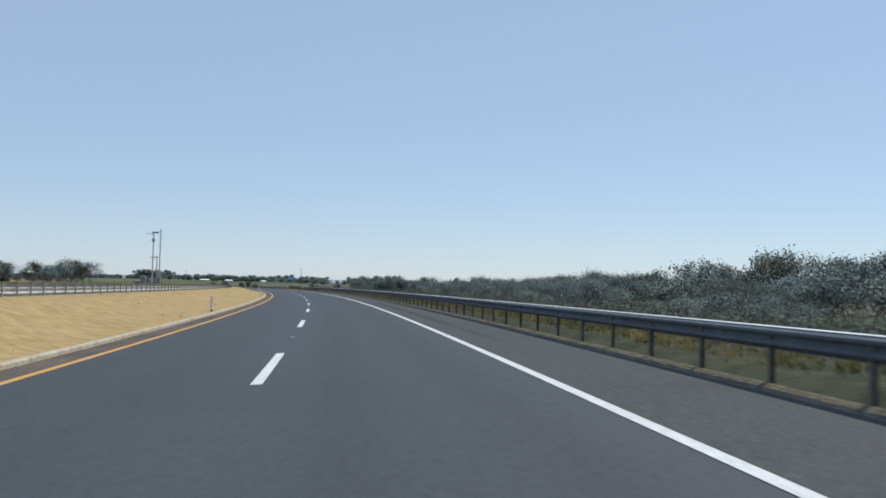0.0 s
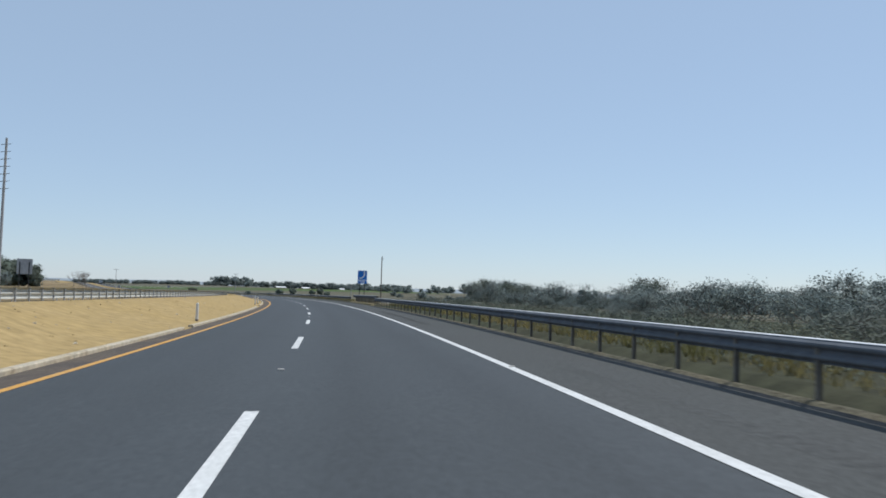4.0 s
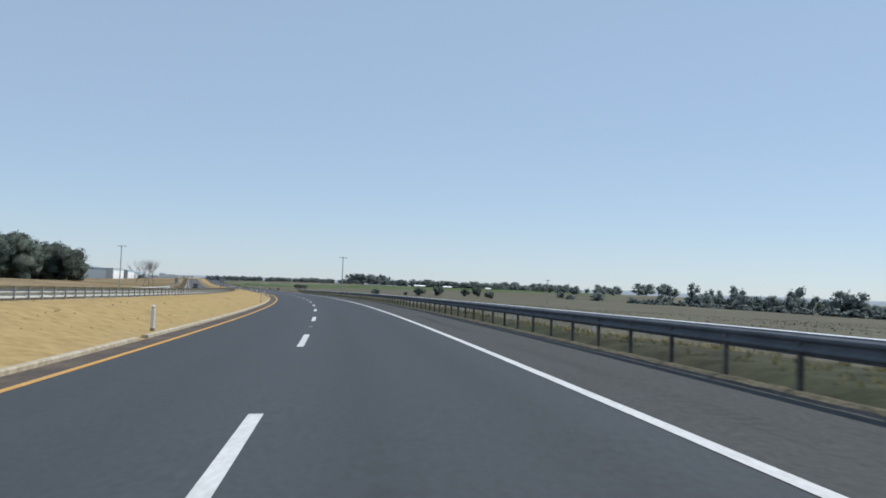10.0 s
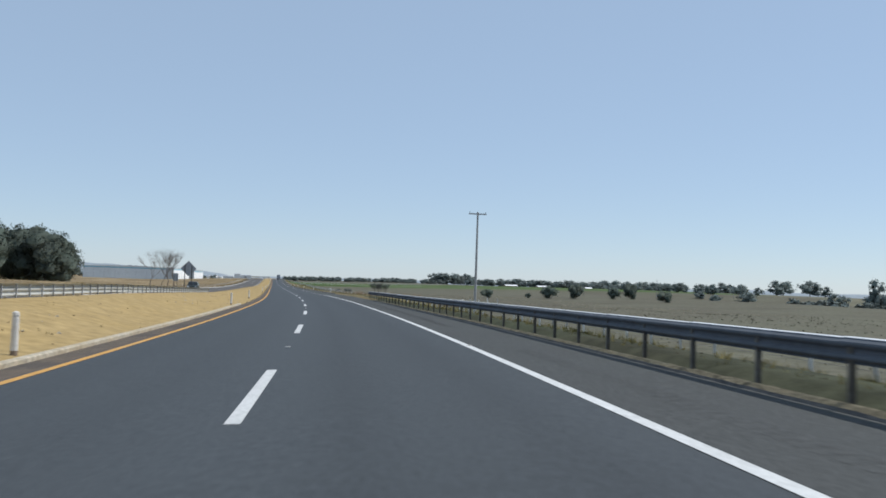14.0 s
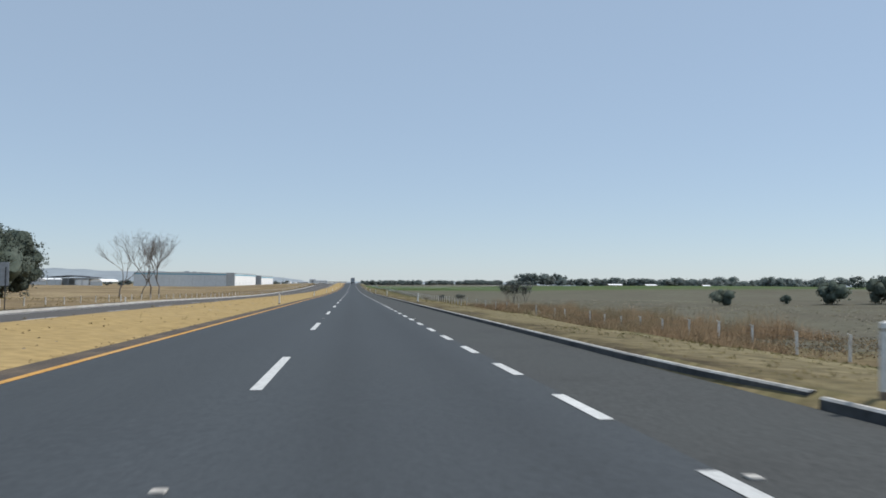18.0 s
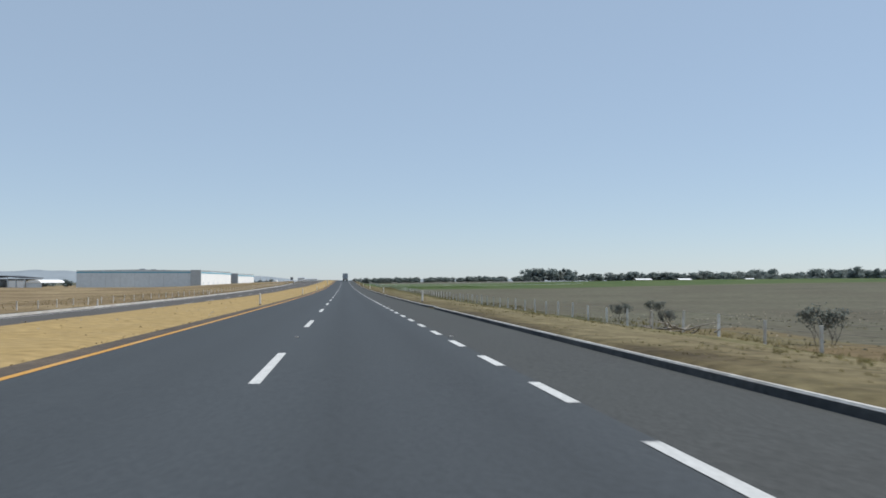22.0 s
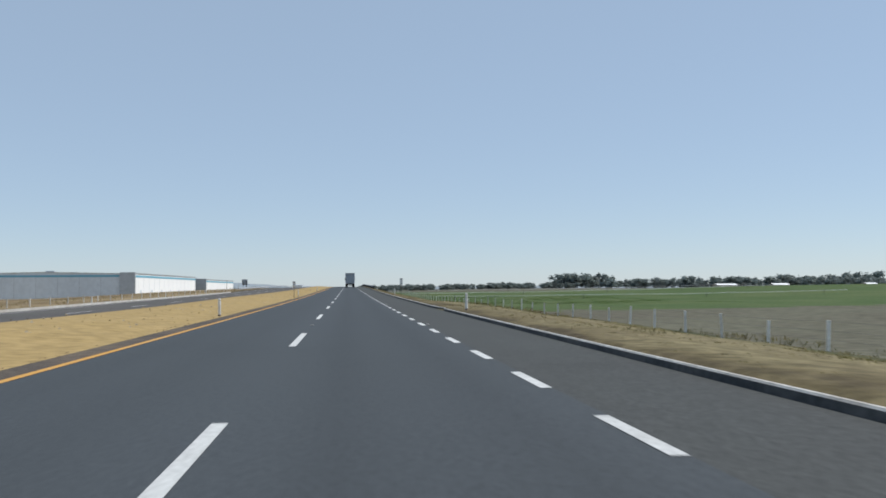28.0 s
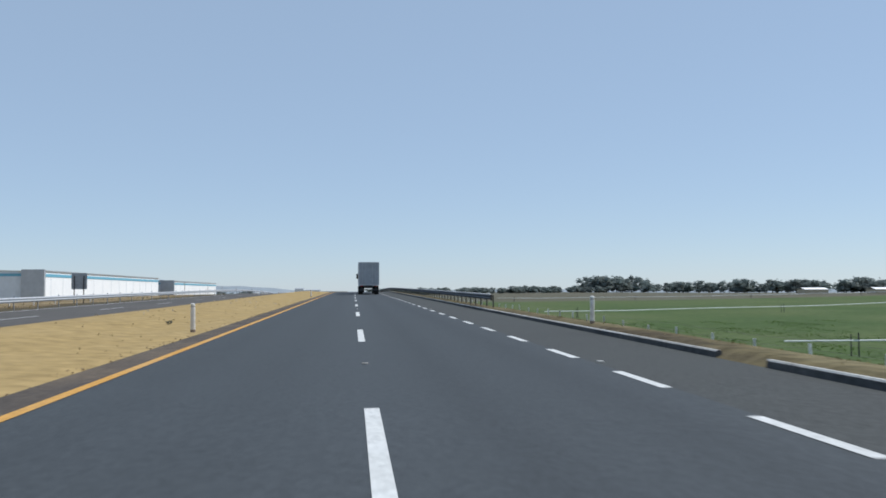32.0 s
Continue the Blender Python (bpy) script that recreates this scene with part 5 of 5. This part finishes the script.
def arched_shed(s, l, base, w, h, n, label):
    t = thing("arched_shed", label, "shed", absolute(s, l, base), "arched sheds")
    for i in range(n):
        bm = bmesh.new()
        rows = []
        for y in (0, 55):
            rows.append([bm.verts.new((i * w + w / 2 - math.cos(math.pi * k / 12) * w / 2, y, 2.4 + math.sin(math.pi * k / 12) * h)) for k in range(13)])
        for k in range(12):
            bm.faces.new((rows[0][k], rows[0][k + 1], rows[1][k + 1], rows[1][k]))
        part("arched_roof", bake("arched_roof", bm, wall_white), t)
        bm = bmesh.new()
        bm.faces.new([bm.verts.new((i * w + w / 2 - math.cos(math.pi * k / 12) * w / 2, .5, 2.4 + math.sin(math.pi * k / 12) * (h - .05))) for k in range(13)])
        part("gable", bake("gable", bm, wall_white), t)
        part("end_wall", box_mesh("end_wall", wall_grey, i * w + .05, i * w + w - .05, 1.0, 1.2, -2, 2.4), t)
    return t


arched_shed(1391, -313, -3.4, 13, 2.6, 3, "long white arched shed beside a warehouse")
arched_shed(1391, -236, -3.4, 11, 2.4, 1, "small white arched shed beside an open hall")


def open_hall(s, l, base, w, h, deep):
    """A hall with a dark pitched roof on posts, half closed by pale panels."""
    t = thing("open_hall", "open industrial hall with a dark roof and pale wall panels", "hall", absolute(s, l, base))
    bm = bmesh.new()
    for x0, x1, z0, z1 in ((-.6, w * .5, h - 1.6, h), (w * .5, w + .6, h, h - 1.6)):
        v = [bm.verts.new((x, y, z)) for x, z in ((x0, z0), (x1, z1)) for y in (0, deep)]
        top = [bm.verts.new((q.co.x, q.co.y, q.co.z + .5)) for q in v]
        for a, b, c, d in ((v[0], v[1], v[3], v[2]), (top[0], top[2], top[3], top[1]), (v[0], v[2], top[2], top[0]), (v[1], top[1], top[3], v[3]), (v[0], top[0], top[1], v[1]), (v[2], v[3], top[3], top[2])):
            bm.faces.new((a, b, c, d))
    bmesh.ops.recalc_face_normals(bm, faces=bm.faces)
    part("roof", bake("roof", bm, dark_metal), t, label="dark sheet roof")
    for k in range(7):
        x = w * k / 6
        part("post", box_mesh("post", wall_grey, x - .25, x + .25, .2, .7, -2, h - 1.7 + 1.5 * (1 - abs(k - 3) / 3)), t)
    for k in (0, 1, 4, 5):
        part("wall_panel", box_mesh("wall_panel", wall_white if k > 1 else wall_grey, w * k / 6 + .3, w * (k + 1) / 6 - .3, 1.2, 1.4, -2, h * .55), t)
    part("back_wall", box_mesh("back_wall", wall_grey, 0, w, deep - 1, deep - .8, -2, h - 2), t)


open_hall(1391, -273, -3.4, 36, 7.4, 40)


def house(m, w, d, h, roof_h, wall, roof, label):
    t = thing("farm_building", label, "building", m, "farm buildings")
    part("walls", box_mesh("walls", wall, -w / 2, w / 2, -d / 2, d / 2, -1, h), t)
    bm = bmesh.new()
    for q in (((-w / 2 - .5, h - .1), (0, h + roof_h)), ((0, h + roof_h), (w / 2 + .5, h - .1))):
        v = [bm.verts.new((x, y, z)) for x, z in q for y in (-d / 2 - .5, d / 2 + .5)]
        bm.faces.new((v[0], v[1], v[3], v[2]))
    part("roof", bake("roof", bm, roof), t)
    for x in (-w / 4, w / 4):
        part("door", box_mesh("door", dark_metal, x - 1.2, x + 1.2, -d / 2 - .06, -d / 2, -.5, h * .7), t)


for _s, _l, _w in ((1659, 339, 18), (1640, 380, 14), (1585, 430, 9)):
    house(absolute(_s, _l, -1.2) @ Matrix.Rotation(radians(90), 4, "Z"), 12, _w, 2.2, 1.3, pale_concrete, wall_white, "low farm shed with a pale roof among trees")


def storage_tank(s, l, r, h):
    t = thing("storage_tank", "round white storage tank far off among trees", "tank", seated(s, l), "storage tanks")
    part("shell", tube_mesh("shell", wall_white, (0, 0, -1), (0, 0, h), r, r, 24), t)
    part("roof", tube_mesh("roof", roof_grey, (0, 0, h), (0, 0, h + r * .25), r, .3, 24), t, label="grey conical roof")


for _s, _l, _h in ((2150, -112, 8.0), (2165, -124, 7.0), (2140, -101, 6.0)):
    storage_tank(_s, _l, 4.5, _h)
for _s, _l, _w, _h in ((2260, -58, 24, 7.5), (2250, -74, 12, 10.5), (2275, -94, 22, 6.5), (2290, -112, 14, 5.0)):
    house(seated(_s, _l) @ Matrix.Rotation(radians(90), 4, "Z"), 14, _w, _h, 1.0, wall_grey, roof_grey, "grey industrial block far off beside the road")


# ---- overpass far ahead ----
def overpass(s):
    t = thing("overpass", "concrete road bridge crossing far ahead", "bridge", absolute(s, 0, -4.6))
    part("deck", box_mesh("deck", concrete, -56, -9, -5, 5, 3.6, 4.6, .05), t)
    for y in (-5.1, 4.9):
        part("parapet", box_mesh("parapet", pale_concrete, -56, -9, y, y + .2, 4.6, 5.2), t)
    for x in (-54, -44, -34, -22, -11):
        part("pier", box_mesh("pier", concrete, x - .7, x + .7, -3.5, 3.5, -12.0, 3.6, .05), t)


overpass(2350)


# ---- hills on the horizon ----
def hills(name, label, a0, a1, radius, high, seed):
    mid = at(1000, 0)
    verts, faces = [], []
    n = 160
    for i in range(n + 1):
        a = radians(a0 + (a1 - a0) * i / n)
        d = Vector((-math.sin(a), math.cos(a), 0))
        e = math.sin(math.pi * i / n) ** .5
        h = high * e * (.55 + .45 * noise.noise((i * .035 * (a1 - a0) / 30, seed, 0)) + .12 * noise.noise((i * .2, seed, 5)))
        for r, z in ((radius - 420, -40), (radius - 210, h * .5 - 10), (radius, h - 10), (radius + 60, -40)):
            p = mid + d * r
            verts.append((p.x, p.y, z))
    for i in range(n):
        for j in range(3):
            b = i * 4 + j
            faces.append((b, b + 4, b + 5, b + 1))
    tagged(new(name, mesh(name, verts, faces, hill_land, smooth=True)), label, "hills", kind="structure")


hills("backdrop", "low hazy blue hills on the horizon", -75, 28, 3900, 24, 2.0)
hills("backdrop", "hazy blue mountains on the horizon", 30, 82, 3950, 95, 7.0)


# ---- vehicles ----
def wheel(t, x, y, r, w):
    bm = bmesh.new()
    tube(bm, (x - w / 2, y, r), (x + w / 2, y, r), r, r, 20)
    q = part("wheel", bake("wheel", bm, tyre), t)
    part("rim", tube_mesh("rim", pole_grey, (x - w / 2 - .01, y, r), (x + w / 2 + .01, y, r), r * .55, r * .55, 16), q)


def lorry(m):
    t = thing("lorry", "grey box semitrailer lorry seen from the rear on the road", "lorry", m)
    b = part("trailer_box", box_mesh("trailer_box", trailer_skin, -1.28, 1.28, 0, 14.2, 1.15, 4.05, .03), t)
    for x in (-.63, .63):
        d = part("rear_door", box_mesh("rear_door", trailer_skin, x - .60, x + .60, -.05, 0, 1.30, 3.9, .01), t)
        for dx in (-.18, .18):
            part("lock_bar", tube_mesh("lock_bar", steel, (x + dx, -.08, 1.3), (x + dx, -.08, 3.9), .022, .022, 6), d)
    part("rear_frame", ring_box("rear_frame"), t)
    part("bumper", box_mesh("bumper", dark_metal, -1.2, 1.2, -.08, .06, .50, .66, .01), t)
    for x in (-.9, .9):
        part("bumper_leg", box_mesh("bumper_leg", dark_metal, x - .05, x + .05, -.02, .08, .60, 1.2), t)
        part("tail_lamp", box_mesh("tail_lamp", lamp_red, x - .16, x + .16, -.10, -.03, 1.02, 1.12, .01), t, label="red tail lamp")
        part("mud_flap", box_mesh("mud_flap", tyre, x - .33, x + .33, .95, .97, .25, 1.1), t)
    part("chassis", box_mesh("chassis", dark_metal, -.5, .5, .1, 13.5, .85, 1.15), t)
    for y in (1.6, 2.9, 12.8, 14.1, 17.6):
        for x in (-1.02, 1.02):
            wheel(t, x, y, .50, .5)
    cab = part("cab", box_mesh("cab", car_white, -1.2, 1.2, 14.9, 17.9, .7, 3.5, .15), t, label="pale tractor cab")
    for x in (-1.38, 1.38):
        part("mirror", box_mesh("mirror", dark_metal, x - .12, x + .12, 17.5, 17.65, 2.1, 2.8, .02), cab)


def ring_box(name):
    bm = bmesh.new()
    for x0, x1, z0, z1 in ((-1.3, 1.3, 3.92, 4.06), (-1.3, 1.3, 1.14, 1.28), (-1.3, -1.2, 1.28, 3.92), (1.2, 1.3, 1.28, 3.92)):
        box(bm, x0, x1, -.06, .02, z0, z1, .01)
    return bake(name, bm, steel)


def car(m, paint, label, length=4.7, width=1.86, height=1.75, kind="car"):
    """A tall estate car; y is forward."""
    t = thing(kind, label, "car", m)
    prof = [(-.50, .34), (-.505, .62), (-.48, .98), (-.44, 1.02), (-.395, 1.60), (-.36, 1.70), (.02, height), (.12, 1.66), (.245, 1.08), (.43, .98), (.485, .82), (.5, .55), (.49, .32)]
    prof = [(y * length, z * height / 1.75) for y, z in prof]
    bm = bmesh.new()
    sides = []
    for x, inset in ((-1, 0), (1, 0)):
        row = []
        for y, z in prof:
            k = .5 - max(0, z - 1.0) * .13
            row.append(bm.verts.new((x * width * k, y, z)))
        sides.append(row)
    n = len(prof)
    for j in range(n):
        a = (j + 1) % n
        bm.faces.new((sides[0][j], sides[1][j], sides[1][a], sides[0][a]))
    bm.faces.new(sides[0][::-1]), bm.faces.new(sides[1])
    bmesh.ops.bevel(bm, geom=bm.edges[:], offset=.035, segments=2, affect="EDGES")
    part("body", bake("body", bm, paint), t)
    h = height / 1.75
    for x in (-1, 1):
        for y0, y1 in ((-.36, -.20), (-.185, -.01), (.005, .13)):
            bm = bmesh.new()
            q = [(y0 * length, 1.06 * h, .497), (y1 * length, 1.06 * h, .497), ((y1 - (.07 if y1 > .1 else .01)) * length, 1.52 * h, .44), ((y0 + .015) * length, 1.52 * h, .44)]
            bm.faces.new([bm.verts.new((x * width * k, y, z)) for y, z, k in q])
            r = bmesh.ops.extrude_face_region(bm, geom=bm.faces[:])
            bmesh.ops.translate(bm, vec=(x * .012, 0, 0), verts=[v for v in r["geom"] if isinstance(v, bmesh.types.BMVert)])
            part("side_window", bake("side_window", bm, glass), t)
        for y in (-.31, .31):
            wheel(t, x * (width / 2 - .12), y * length, .35, .23)
        part("tail_lamp", box_mesh("tail_lamp", lamp_red, x * .82 - .09, x * .82 + .09, -.507 * length - .02, -.49 * length, .80 * h, 1.05 * h, .02), t, label="red tail lamp")
        part("headlamp", box_mesh("headlamp", sign_white, x * .68 - .16, x * .68 + .16, .465 * length, .50 * length, .68 * h, .84 * h, .03), t)
    bm = bmesh.new()
    bm.faces.new([bm.verts.new(q) for q in ((-.68, -.438 * length - .03, 1.08 * h), (.68, -.438 * length - .03, 1.08 * h), (.60, -.398 * length - .035, 1.55 * h), (-.60, -.398 * length - .035, 1.55 * h))])
    part("rear_window", bake("rear_window", bm, glass), t)
    bm = bmesh.new()
    bm.faces.new([bm.verts.new(q) for q in ((-.70, .232 * length + .02, 1.14 * h), (.70, .232 * length + .02, 1.14 * h), (.60, .128 * length + .035, 1.60 * h), (-.60, .128 * length + .035, 1.60 * h))])
    part("windscreen", bake("windscreen", bm, glass), t)
    part("number_plate", box_mesh("number_plate", sign_white, -.26, .26, -.508 * length - .012, -.505 * length + .004, .60 * h, .74 * h), t)
    for y in (-.512, .498):
        part("bumper", box_mesh("bumper", dark_metal, -width * .46, width * .46, y * length - .02, y * length + .05, .36 * h, .54 * h, .03), t)
    return t


lorry(spot(1165, 1.75, 0.015))
car(spot(618, -17.4, other_z(618) + .02, 180), van_paint, "dark green estate car on the opposite carriageway")
car(spot(1330, -13.2, other_z(1330) + .02, 180), car_white, "white car far off on the opposite carriageway")
